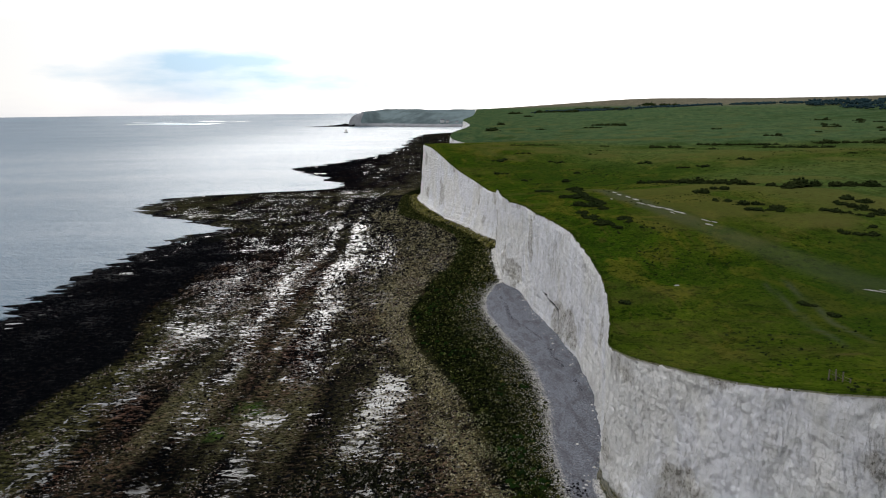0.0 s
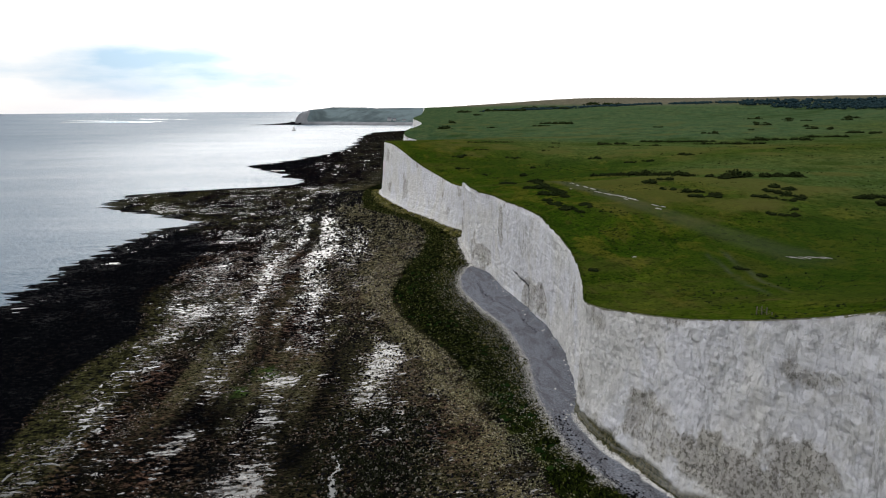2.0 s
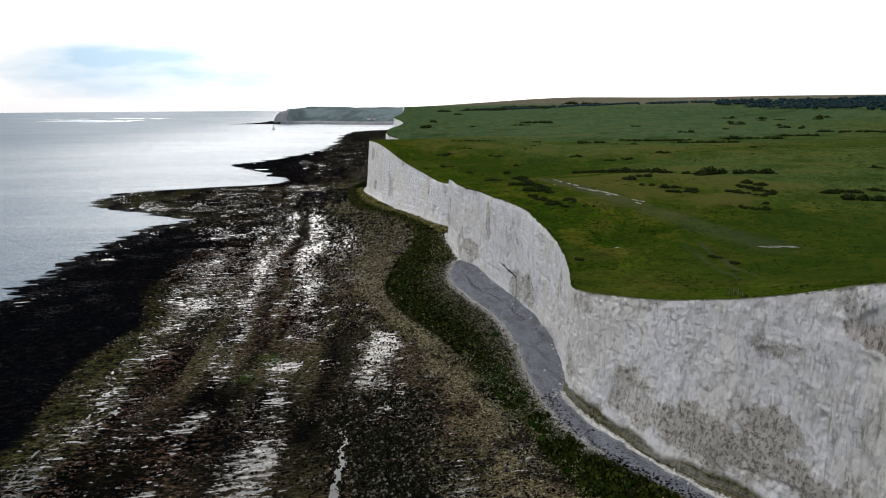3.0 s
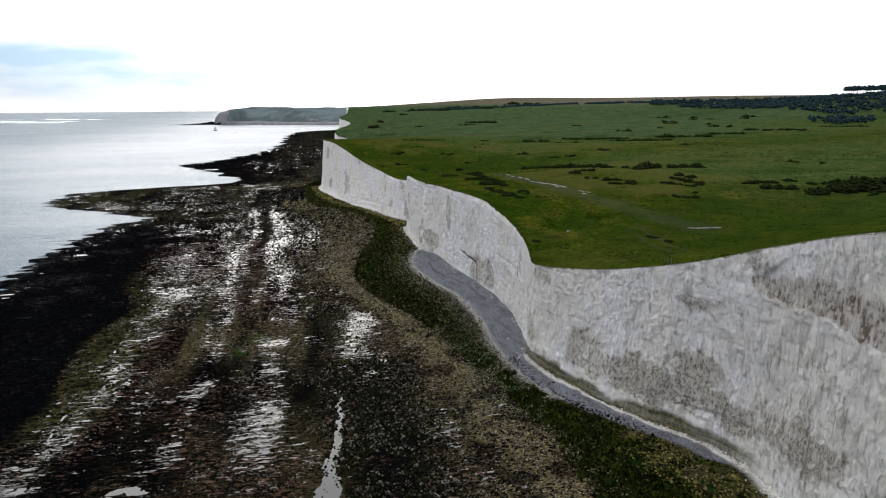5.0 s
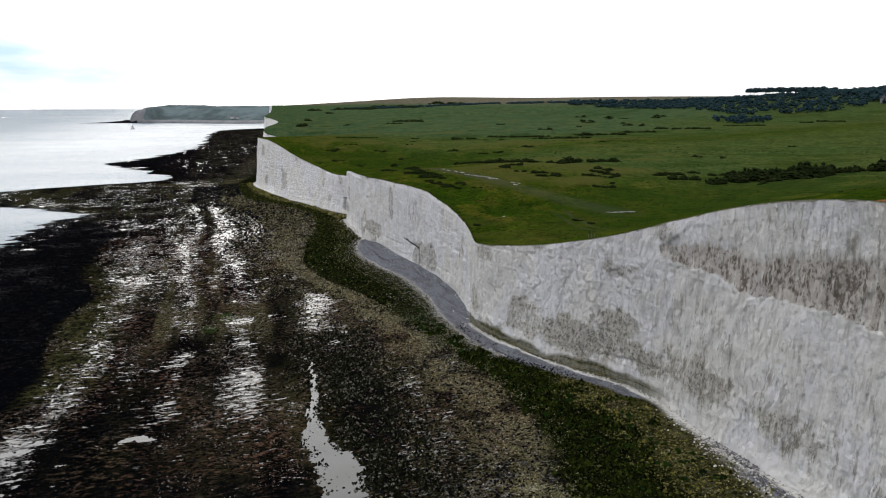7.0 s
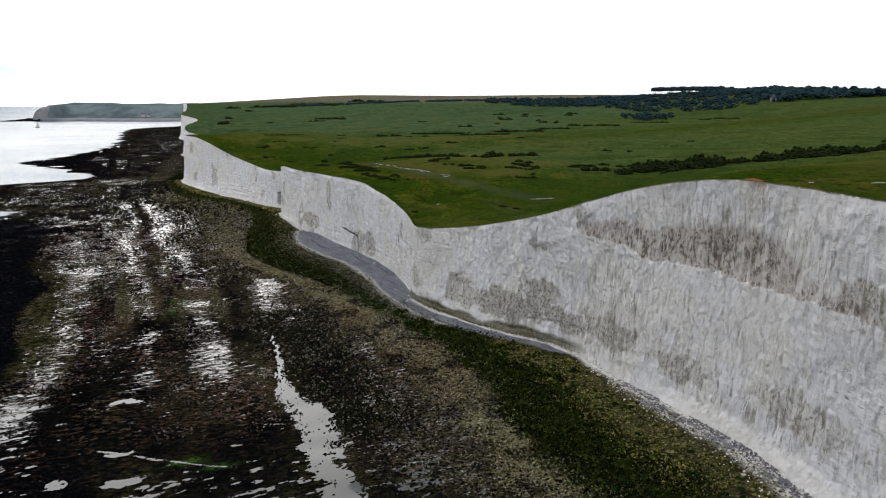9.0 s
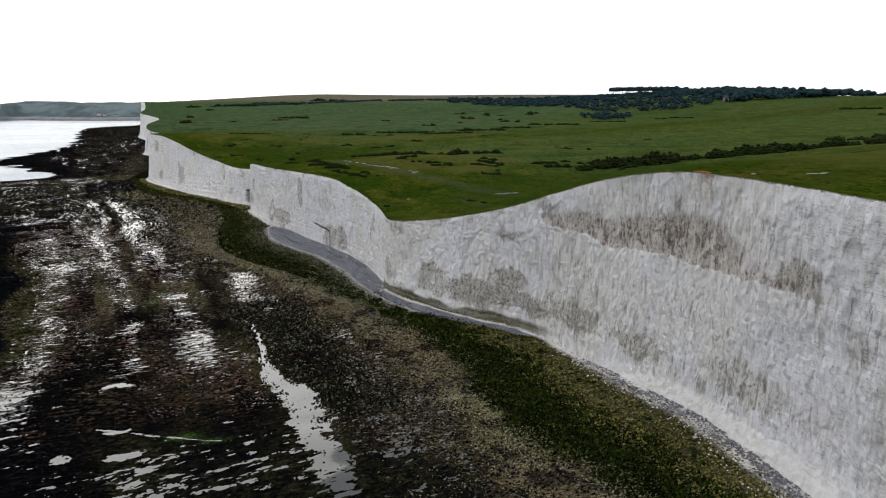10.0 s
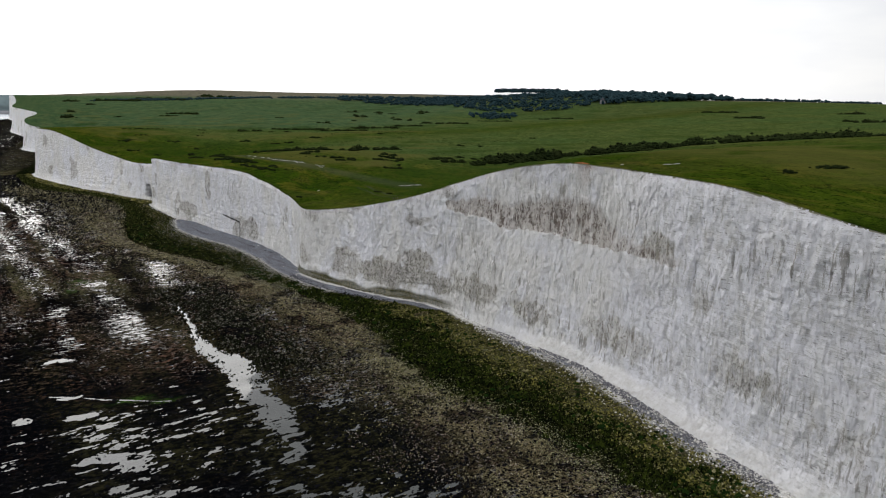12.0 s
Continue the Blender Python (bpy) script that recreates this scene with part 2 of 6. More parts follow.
c = k.mix(k.math("MULTIPLY", k.mask("rust"), k.ramp(grit, 0.36, 0.56)), c, (0.34, 0.20, 0.12))
# dark crack line, and the cave's inner shade painted near black
c = k.mix(k.mask("crack_cave_shade"), c, (0.012, 0.011, 0.011))
c = k.mix(1.0, c, (0.85, 0.85, 0.85), "MULTIPLY")
k.colour(c)
k.bump(k.math("ADD", k.math("MULTIPLY", k.math("MULTIPLY", flute, upright), 0.7), k.math("SUBTRACT", k.math("ADD", k.math("MULTIPLY", grit, 0.9), spall), k.math("ADD", k.math("MULTIPLY", joints, 0.3), k.math("MULTIPLY", beds, 0.10)))), 1.0, 0.45)
CHALK = k.m

# short downland turf
k = Nodes("turf", 1.0, 0.0)
fields = k.noise(0.012, (1, 1, 1), 4, 0.6)
patch = k.noise(0.075, (1, 0.55, 1), 7, 0.68, 0.8)
tuft = k.noise(0.55, (1, 0.8, 1), 8, 0.76, 0.3)
fine = k.noise(3.0, (1, 1, 1), 4, 0.75)
lines = k.noise(0.30, (1, 0.12, 1), 5, 0.65, 1.2)
c = k.mix(k.ramp(fields, 0.38, 0.62), (0.019, 0.042, 0.003), (0.034, 0.055, 0.0045))
c = k.mix(k.math("MULTIPLY", k.ramp(patch, 0.50, 0.60), 0.8), c, (0.068, 0.070, 0.009))
c = k.mix(k.math("MULTIPLY", k.ramp(patch, 0.47, 0.36), 0.5), c, (0.012, 0.025, 0.003))
c = k.mix(k.math("MULTIPLY", k.ramp(lines, 0.55, 0.66), 0.55), c, (0.055, 0.054, 0.012))
c = k.mix(k.math("MULTIPLY", k.ramp(tuft, 0.53, 0.59), 0.9), c, (0.007, 0.015, 0.002))
c = k.mix(k.math("MULTIPLY", k.ramp(fine, 0.54, 0.66), 0.45), c, (0.075, 0.085, 0.016))
blade = k.noise(1.4, (1, 0.8, 1), 7, 0.8)
c = k.mix(k.math("MULTIPLY", k.ramp(blade, 0.535, 0.59), 0.8), c, (0.008, 0.018, 0.002))
c = k.mix(k.math("MULTIPLY", k.ramp(blade, 0.44, 0.38), 0.45), c, (0.085, 0.092, 0.018))
c = k.mix(k.math("MULTIPLY", k.mask("dry"), 0.7), c, (0.064, 0.054, 0.018))
c = k.mix(k.math("MULTIPLY", k.mask("upland"), 0.75), c, k.mix(k.ramp(tuft, 0.42, 0.60), k.mix(k.ramp(fields, 0.42, 0.58), (0.084, 0.106, 0.032), (0.064, 0.100, 0.033)), (0.036, 0.055, 0.016)))
# distant turf turned bluer and greyer: haze painted into the colour
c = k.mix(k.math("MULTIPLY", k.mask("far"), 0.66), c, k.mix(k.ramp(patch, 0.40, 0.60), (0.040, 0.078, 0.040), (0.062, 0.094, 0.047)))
c = k.mix(k.math("MULTIPLY", k.mask("heath"), 0.85), c, k.mix(k.ramp(patch, 0.40, 0.60), (0.130, 0.108, 0.082), (0.155, 0.132, 0.102)))
mottle = k.noise(0.16, (1, 0.7, 1), 7, 0.72, 0.6)
c = k.mix(k.math("MULTIPLY", k.ramp(mottle, 0.52, 0.62), 0.55), c, k.mix(1.0, c, (0.38, 0.46, 0.40), "MULTIPLY"))
c = k.mix(k.math("MULTIPLY", k.ramp(mottle, 0.47, 0.37), 0.60), c, k.mix(1.0, c, (1.45, 1.42, 1.15), "MULTIPLY"))
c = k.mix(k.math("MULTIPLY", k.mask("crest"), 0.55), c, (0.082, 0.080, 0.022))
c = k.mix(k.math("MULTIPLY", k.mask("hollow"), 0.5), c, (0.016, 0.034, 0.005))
c = k.mix(k.math("MULTIPLY", k.mask("track"), k.math("MULTIPLY", k.ramp(fine, 0.25, 0.5), 0.7)), c, (0.054, 0.062, 0.036))
c = k.mix(k.math("MULTIPLY", k.mask("soil"), 0.9), c, (0.34, 0.32, 0.25))
c = k.mix(1.0, c, (0.84, 0.84, 0.86), "MULTIPLY")
k.colour(c)
k.bump(k.math("ADD", tuft, k.math("MULTIPLY", fine, 0.3)), 0.8, 0.5)
TURF = k.m

# wave-cut rock: black-brown, weed-stained, with pale worn chalk showing through
k = Nodes("foreshore_rock", 0.9, 0.0)
lump = k.noise(0.8, (0.8, 1.3, 1), 8, 0.78, 0.2)
grain = k.noise(1.7, (0.7, 1.4, 1), 8, 0.82)
mid = k.noise(0.10, (1, 0.35, 1), 5, 0.6)
big = k.noise(0.03, (1, 0.4, 1), 4, 0.6)
clump = k.noise(0.5, (1, 1.2, 1), 7, 0.75, 0.3)
sheet_n = k.noise(0.13, (0.7, 1.5, 1), 5, 0.6)
wetn = k.noise(0.42, (0.7, 1.7, 1), 8, 0.74, 0.2)
c = k.mix(k.math("MULTIPLY", k.ramp(lump, 0.52, 0.60), k.mask("brown")), (0.0008, 0.0009, 0.0012), k.mix(k.ramp(big, 0.42, 0.60), (0.056, 0.041, 0.029), (0.086, 0.048, 0.034)))
c = k.mix(k.math("MULTIPLY", k.ramp(mid, 0.50, 0.62), 0.7), c, (0.003, 0.003, 0.003))
c = k.mix(k.math("MULTIPLY", k.ramp(grain, 0.56, 0.66), k.math("ADD", 0.10, k.math("MULTIPLY", k.mask("pale"), 0.85))), c, (0.345, 0.305, 0.185))
c = k.mix(k.math("MULTIPLY", k.math("MULTIPLY", k.mask("pale"), k.ramp(grain, 0.46, 0.54)), 0.75), c, k.mix(k.ramp(big, 0.45, 0.58), (0.215, 0.200, 0.095), (0.215, 0.178, 0.098)))
murk = k.ramp(k.math("ADD", k.mask("kelp"), k.math("MULTIPLY", k.math("SUBTRACT", k.math("ADD", k.math("MULTIPLY", grain, 0.6), k.math("MULTIPLY", clump, 0.4)), 0.5), 2.6)), 0.25, 0.75)
c = k.mix(k.math("MULTIPLY", murk, 0.95), c, k.mix(k.ramp(lump, 0.50, 0.62), (0.0012, 0.0014, 0.0021), (0.0055, 0.0054, 0.0062)))
c = k.mix(k.math("MULTIPLY", k.mask("weed"), k.ramp(lump, 0.30, 0.50)), c, k.mix(k.ramp(clump, 0.50, 0.60), (0.002, 0.003, 0.0012), (0.013, 0.015, 0.004)))
c = k.mix(k.math("MULTIPLY", k.mask("olive"), k.ramp(lump, 0.40, 0.58)), c, k.mix(k.ramp(clump, 0.44, 0.58), (0.052, 0.050, 0.020), (0.008, 0.009, 0.004)))
c = k.mix(k.math("MULTIPLY", k.mask("lettuce"), k.ramp(grain, 0.42, 0.52)), c, (0.040, 0.085, 0.014))
sh = k.ramp(k.noise(2.6, (1, 1, 1), 6, 0.8), 0.40, 0.60)
drift = k.ramp(k.noise(0.22, (1.6, 0.5, 1), 5, 0.65, 0.8), 0.42, 0.66)
gravel = k.mix(drift, k.mix(sh, (0.085, 0.090, 0.110), (0.225, 0.235, 0.265)), k.mix(sh, (0.055, 0.057, 0.066), (0.15, 0.152, 0.168)))
c = k.mix(k.mask("shingle"), c, gravel)
c = k.mix(k.math("MULTIPLY", k.mask("rubble"), k.ramp(grain, 0.36, 0.50)), c, (0.62, 0.61, 0.59))
k.colour(c)
film = k.ramp(k.math("ADD", k.math("ADD", k.math("MULTIPLY", wetn, 0.75), k.math("MULTIPLY", sheet_n, 0.25)), k.math("MULTIPLY", k.math("SUBTRACT", k.mask("wet"), 1.0), 0.13)), 0.49, 0.52)
film = k.math("MULTIPLY", film, k.math("SUBTRACT", 1.0, k.math("MULTIPLY", murk, 0.85), True))
glint = k.ramp(k.math("ADD", k.noise(1.25, (0.55, 1.5, 1), 5, 0.72, 0.1), k.math("MULTIPLY", k.math("SUBTRACT", k.mask("wet"), 0.55), 0.17)), 0.59, 0.62)
film = k.math("MAXIMUM", film, k.math("MULTIPLY", glint, k.math("SUBTRACT", 1.0, k.math("MULTIPLY", k.mask("kelp"), 0.75), True)))
film = k.math("MULTIPLY", film, k.math("SUBTRACT", 1.0, k.math("MAXIMUM", k.mask("shingle"), k.mask("weed")), True))
dry = k.math("SUBTRACT", 1.0, film, True)
k.put(k.b.inputs["Roughness"], k.math("ADD", 0.15, k.math("MULTIPLY", dry, 0.8)))
k.put(k.b.inputs["Specular IOR Level"], k.math("MULTIPLY", film, 0.27))
t = k.n.new("ShaderNodeBump")
t.inputs["Distance"].default_value = 0.3
k.put(t.inputs["Strength"], k.math("ADD", 0.05, k.math("MULTIPLY", dry, 0.85)))
k.l.new(k.math("ADD", k.math("MULTIPLY", lump, 0.6), k.math("MULTIPLY", grain, 0.5)), t.inputs["Height"])
k.l.new(t.outputs["Normal"], k.b.inputs["Normal"])
ROCK = k.m

# still pools left by the tide
k = Nodes("pool_water", 0.04, 0.42)
k.colour((0.02, 0.024, 0.024))
k.b.inputs["IOR"].default_value = 1.33
k.bump(k.noise(1.2, (1, 1, 1), 3, 0.5), 0.05, 0.05)
POOL = k.m

# open sea, ruffled; smoothed patches far out stand in for sunlit streaks
k = Nodes("sea_water", 0.45, 0.235)
deep = k.noise(0.004, (1, 0.5, 1), 4, 0.6)
k.colour(k.mix(k.ramp(deep, 0.35, 0.65), (0.034, 0.082, 0.132), (0.044, 0.094, 0.146)))
k.b.inputs["IOR"].default_value = 1.33
at = k.n.new("ShaderNodeSeparateXYZ")
k.l.new(k.co, at.inputs["Vector"])
ex = k.math("DIVIDE", k.math("ADD", at.outputs["X"], 1230.0), 330.0)
ey = k.math("DIVIDE", k.math("SUBTRACT", at.outputs["Y"], 3750.0), 300.0)
ring = k.math("ADD", k.math("MULTIPLY", ex, ex), k.math("MULTIPLY", ey, ey))
sun_patch = k.ramp(k.math("ADD", k.math("SUBTRACT", 0.35, ring), k.math("MULTIPLY", k.math("SUBTRACT", k.noise(0.006, (0.5, 1.6, 1), 4, 0.55), 0.5), 5.0)), 0.0, 0.35)
gust = k.ramp(k.noise(0.006, (0.4, 1.0, 1), 6, 0.65, 1.2), 0.32, 0.68)
offing = k.math("MULTIPLY", k.ramp(at.outputs["Y"], 300.0, 1900.0), k.ramp(at.outputs["X"], -150.0, -750.0))
ruffle = k.math("ADD", k.math("ADD", 0.285, k.math("MULTIPLY", offing, 0.165)), k.math("MULTIPLY", gust, 0.05))
k.put(k.b.inputs["Roughness"], k.math("MULTIPLY", ruffle, k.math("SUBTRACT", 1.0, k.math("MULTIPLY", sun_patch, 0.85))))
t = k.n.new("ShaderNodeBump")
t.inputs["Distance"].default_value = 1.6
k.put(t.inputs["Strength"], k.math("MULTIPLY", k.math("ADD", 0.60, k.math("MULTIPLY", gust, 0.12)), k.math("SUBTRACT", 1.0, sun_patch)))
k.l.new(k.math("ADD", k.noise(0.45, (0.6, 1, 1), 6, 0.65), k.math("MULTIPLY", k.noise(0.05, (0.4, 1, 1), 4, 0.55), 1.5)), t.inputs["Height"])
k.l.new(t.outputs["Normal"], k.b.inputs["Normal"])
SEA = k.m

# leaves of gorse and scrub
k = Nodes("scrub_leaf", 0.9, 0.0)
c = k.mix(k.island(), (0.006, 0.011, 0.004), (0.017, 0.025, 0.008))
c = k.mix(k.math("MULTIPLY", k.random(), 0.4), c, (0.018, 0.021, 0.008))
k.colour(c)
SCRUB = k.m

# leaves of the far trees, pushed blue to stand in for haze
k = Nodes("hazed_tree_leaf", 0.9, 0.0)
k.colour(k.mix(k.island(), (0.010, 0.024, 0.030), (0.024, 0.043, 0.048)))
LEAF = k.m

k = Nodes("bark", 0.9, 0.2)
k.colour(k.mix(k.ramp(k.noise(3, (1, 1, 0.2), 4), 0.3, 0.7), (0.03, 0.024, 0.018), (0.09, 0.075, 0.06)))
BARK = k.m


def stone(name, colours, rough=0.95, spec=0.0, pore=(0.02, 0.02, 0.015)):
    k = Nodes(name, rough, spec)
    ramp = k.n.new("ShaderNodeValToRGB")
    e = ramp.color_ramp.elements
    while len(e) < len(colours):
        e.new(0.5)
    for i, col in enumerate(colours):
        e[i].position, e[i].color = i / (len(colours) - 1), (*col, 1)
    k.l.new(k.island(), ramp.inputs["Fac"])
    g = k.noise(3.0, (1, 1, 1), 4, 0.7)
    k.colour(k.mix(k.math("MULTIPLY", k.ramp(g, 0.45, 0.7), 0.5), ramp.outputs["Color"], pore))
    k.bump(g, 0.6, 0.1)
    return k.m


WEEDY = stone("weedy_boulder", [(0.002, 0.0025, 0.001), (0.006, 0.008, 0.002), (0.020, 0.026, 0.006), (0.002, 0.0025, 0.001), (0.042, 0.047, 0.012), (0.003, 0.004, 0.002), (0.090, 0.092, 0.034)], pore=(0.003, 0.0035, 0.0035))
OLIVE = stone("olive_weed_boulder", [(0.004, 0.005, 0.002), (0.150, 0.138, 0.032), (0.060, 0.063, 0.015), (0.010, 0.012, 0.004), (0.205, 0.182, 0.056), (0.085, 0.086, 0.022), (0.006, 0.007, 0.003), (0.29, 0.262, 0.14)])
COBBLE = stone("khaki_cobble", [(0.024, 0.020, 0.009), (0.145, 0.128, 0.062), (0.050, 0.044, 0.018), (0.260, 0.232, 0.130), (0.012, 0.011, 0.006), (0.400, 0.365, 0.265), (0.090, 0.080, 0.033)])
FLECK = stone("fleck_stone", [(0.030, 0.016, 0.012), (0.16, 0.14, 0.13), (0.075, 0.040, 0.030), (0.10, 0.085, 0.07), (0.045, 0.024, 0.018), (0.30, 0.28, 0.265), (0.10, 0.058, 0.043)])
HEAD = stone("weed_head", [(0.0015, 0.002, 0.001), (0.004, 0.006, 0.0015), (0.012, 0.017, 0.004), (0.002, 0.003, 0.001), (0.034, 0.046, 0.007), (0.003, 0.004, 0.0015), (0.022, 0.030, 0.006)], pore=(0.003, 0.0035, 0.0035))
REEF = stone("reef_boulder", [(0.0015, 0.0015, 0.0015), (0.010, 0.012, 0.005), (0.002, 0.002, 0.002), (0.020, 0.021, 0.012), (0.002, 0.002, 0.002), (0.006, 0.007, 0.003), (0.16, 0.15, 0.13)], pore=(0.003, 0.0035, 0.0035))
WRACK = stone("wrack", [(0.003, 0.007, 0.002), (0.008, 0.020, 0.004), (0.004, 0.009, 0.002), (0.014, 0.030, 0.006)], pore=(0.003, 0.0035, 0.0035))
PALE = stone("pale_weedy_pebble", [(0.30, 0.29, 0.17), (0.10, 0.115, 0.04), (0.44, 0.42, 0.30), (0.015, 0.020, 0.008), (0.20, 0.20, 0.09)])
BLACK = stone("black_rock", [(0.0012, 0.0013, 0.0018), (0.004, 0.004, 0.005), (0.008, 0.008, 0.0095), (0.002, 0.002, 0.0028)], pore=(0.003, 0.0035, 0.0035))
WHITE = stone("chalk_rubble", [(0.64, 0.62, 0.60), (0.48, 0.46, 0.43), (0.70, 0.69, 0.67), (0.26, 0.25, 0.24), (0.58, 0.56, 0.52)])
FLINT = stone("flint_shingle", [(0.07, 0.068, 0.082), (0.16, 0.157, 0.18), (0.11, 0.108, 0.13), (0.25, 0.25, 0.265), (0.05, 0.05, 0.06)])


def plain(name, col, rough=0.8, spec=0.2, var=0.25, scale=2.0):
    k = Nodes(name, rough, spec)
    k.colour(k.mix(k.math("MULTIPLY", k.ramp(k.noise(scale, (1, 1, 1), 4, 0.6), 0.35, 0.65), var), col, tuple(v * 0.5 for v in col)))
    return k.m


WOOD = plain("grey_wood", (0.10, 0.085, 0.07))
SAIL = plain("white_sail", (0.75, 0.74, 0.72), var=0.05)
HULL = plain("dark_hull", (0.03, 0.035, 0.05), 0.4)
COTTAGE = plain("cottage_wall", (0.42, 0.42, 0.43), var=0.1)
RENDER_WALL = plain("pale_wall", (0.22, 0.22, 0.23))
SLATE = plain("slate_roof", (0.10, 0.10, 0.115))
PANE = plain("dark_pane", (0.02, 0.02, 0.025), 0.1, 0.5)
# headland colours dulled and blued, distance haze put into the paint
HAZY_DOWN = plain("hazy_down", (0.135, 0.175, 0.185), 1.0, 0.0, 1.0, 0.010)
HAZY_CHALK = plain("hazy_chalk", (0.25, 0.255, 0.27), 1.0, 0.0, 0.5, 0.03)

# ---- noise and plan ----


def lattice(i, j, l, seed):
    h = (i * 374761393 + j * 668265263 + l * 2147483647 + seed * 974634777) & 0xFFFFFFFF
    h = ((h ^ (h >> 13)) * 1274126177) & 0xFFFFFFFF
    h = ((h ^ (h >> 16)) * 2246822519) & 0xFFFFFFFF
    return ((h ^ (h >> 15)) & 0xFFFFFF) / 8388607.5 - 1.0


def vnoise(x, y, z=0.0, seed=1):
    """Smooth value noise, -1 to 1, of arrays."""
    x, y, z = np.broadcast_arrays(np.asarray(x, float), np.asarray(y, float), np.asarray(z, float))
    fx, fy, fz = np.floor(x), np.floor(y), np.floor(z)
    i, j, l = fx.astype(np.int64), fy.astype(np.int64), fz.astype(np.int64)
    u, v, w = x - fx, y - fy, z - fz
    u, v, w = (a * a * a * (a * (a * 6 - 15) + 10) for a in (u, v, w))
    out = 0.0
    for di in (0, 1):
        for dj in (0, 1):
            for dl in (0, 1):
                out = out + (u if di else 1 - u) * (v if dj else 1 - v) * (w if dl else 1 - w) * lattice(i + di, j + dj, l + dl, seed)
    return out


def fbm(x, y, z=0.0, octaves=4, seed=1, gain=0.5):
    total, amp, norm = 0.0, 1.0, 0.0
    for o in range(octaves):
        total = total + amp * vnoise(np.asarray(x) * 2**o + 17.3 * o, np.asarray(y) * 2**o - 9.1 * o, np.asarray(z) * 2**o + 5.7 * o, seed + o)
        norm += amp
        amp *= gain
    return total / norm


def facets(x, y, seed):
    """Broken angular faces: each cell of a jittered grid has its own height and tilt."""
    fx, fy = np.floor(x).astype(np.int64), np.floor(y).astype(np.int64)
    best, out = np.full(x.shape, 9.0), np.zeros(x.shape)
    zero = np.zeros_like(fx)
    for di in (-1, 0, 1):
        for dj in (-1, 0, 1):
            i, j = fx + di, fy + dj
            ax, ay = x - i - 0.5 - 0.45 * lattice(i, j, zero, seed), y - j - 0.5 - 0.45 * lattice(i, j, zero + 1, seed)
            d = ax * ax + ay * ay
            h = 0.7 * lattice(i, j, zero + 2, seed) + 0.8 * ax * lattice(i, j, zero + 3, seed) + 0.8 * ay * lattice(i, j, zero + 4, seed)
            near = d < best
            best, out = np.where(near, d, best), np.where(near, h, out)
    return out


def cell_tone(x, y, seed):
    """One random tone, -1 to 1, for each cell of a jittered grid."""
    fx, fy = np.floor(x).astype(np.int64), np.floor(y).astype(np.int64)
    best, out = np.full(x.shape, 9.0), np.zeros(x.shape)
    zero = np.zeros_like(fx)
    for di in (-1, 0, 1):
        for dj in (-1, 0, 1):
            i, j = fx + di, fy + dj
            d = (x - i - 0.5 - 0.45 * lattice(i, j, zero, seed)) ** 2 + (y - j - 0.5 - 0.45 * lattice(i, j, zero + 1, seed)) ** 2
            near = d < best
            best, out = np.where(near, d, best), np.where(near, lattice(i, j, zero + 2, seed), out)
    return out


def smooth(lo, hi, v):
    t = np.clip((v - lo) / (hi - lo), 0, 1)
    return t * t * (3 - 2 * t)


def curve(nodes, y):
    """A smooth curve through (y, value) nodes."""
    n = np.array(nodes, float)
    ny, nv = n[:, 0], n[:, 1]
    m = np.gradient(nv, ny)
    d = np.diff(nv) / np.diff(ny)
    for a in range(len(d)):
        lim = 3 * abs(d[a])
        for b in (a, a + 1):
            m[b] = np.clip(m[b], -lim, lim) if b not in (0,) else m[b]
    q = np.clip(np.searchsorted(ny, y) - 1, 0, len(ny) - 2)
    h = ny[q + 1] - ny[q]
    t = np.clip((y - ny[q]) / h, 0, 1)
    return (2 * t**3 - 3 * t**2 + 1) * nv[q] + (t**3 - 2 * t**2 + t) * h * m[q] + (3 * t**2 - 2 * t**3) * nv[q + 1] + (t**3 - t**2) * h * m[q + 1]


# the foot of the cliffs: y, x
FOOT = [(-420, 40), (-200, 26), (-90, 31), (-70, 33), (-45, 38), (-18, 45), (0, 48), (32, 48), (52, 47.5), (62, 45), (75, 38), (91, 31), (115, 25.5), (131, 29), (150, 32.5),
        (167, 33.5), (200, 32), (220, 29.2), (255, 26.5), (264, 23.5), (288, 23.7), (320, 24.5), (336, 26), (341, 31.5), (352, 31.5), (367, 25), (394, 18), (427, 8), (477, -3), (545, -12.5)]
FOOT_FAR = [(562, -11), (572, 4), (640, 28), (780, 30), (860, 12), (900, 14), (960, 34), (1187, 44), (1350, 42), (1600, 70), (1960, 98), (2170, 108), (2230, 200), (2330, 700)]
# the height of the edge: y, z
EDGE = [(-420, 44), (-200, 45), (-110, 45.5), (-78, 47.4), (-55, 50.2), (-37, 51.5), (-12, 51.6), (8, 51.6), (25, 50), (43, 46), (58, 41.3), (68, 37.3), (81, 33.7), (100, 30.0), (115, 28.6),
        (124, 28.5), (137, 29.6), (150, 30.1), (166, 32.0), (180, 32.9), (190, 34.2), (213, 34.7), (247, 33.7), (287, 33.1), (337, 29.7), (350, 26.5), (370, 25.6), (405, 28.3), (421, 30.4),
        (442, 33.6), (470, 37.6), (490, 39.8), (505, 41), (545, 41)]
EDGE_FAR = [(572, 40), (680, 33), (800, 30), (980, 43), (1187, 43.5), (1400, 46), (1600, 50), (1960, 63), (2170, 61), (2230, 40), (2330, 12)]
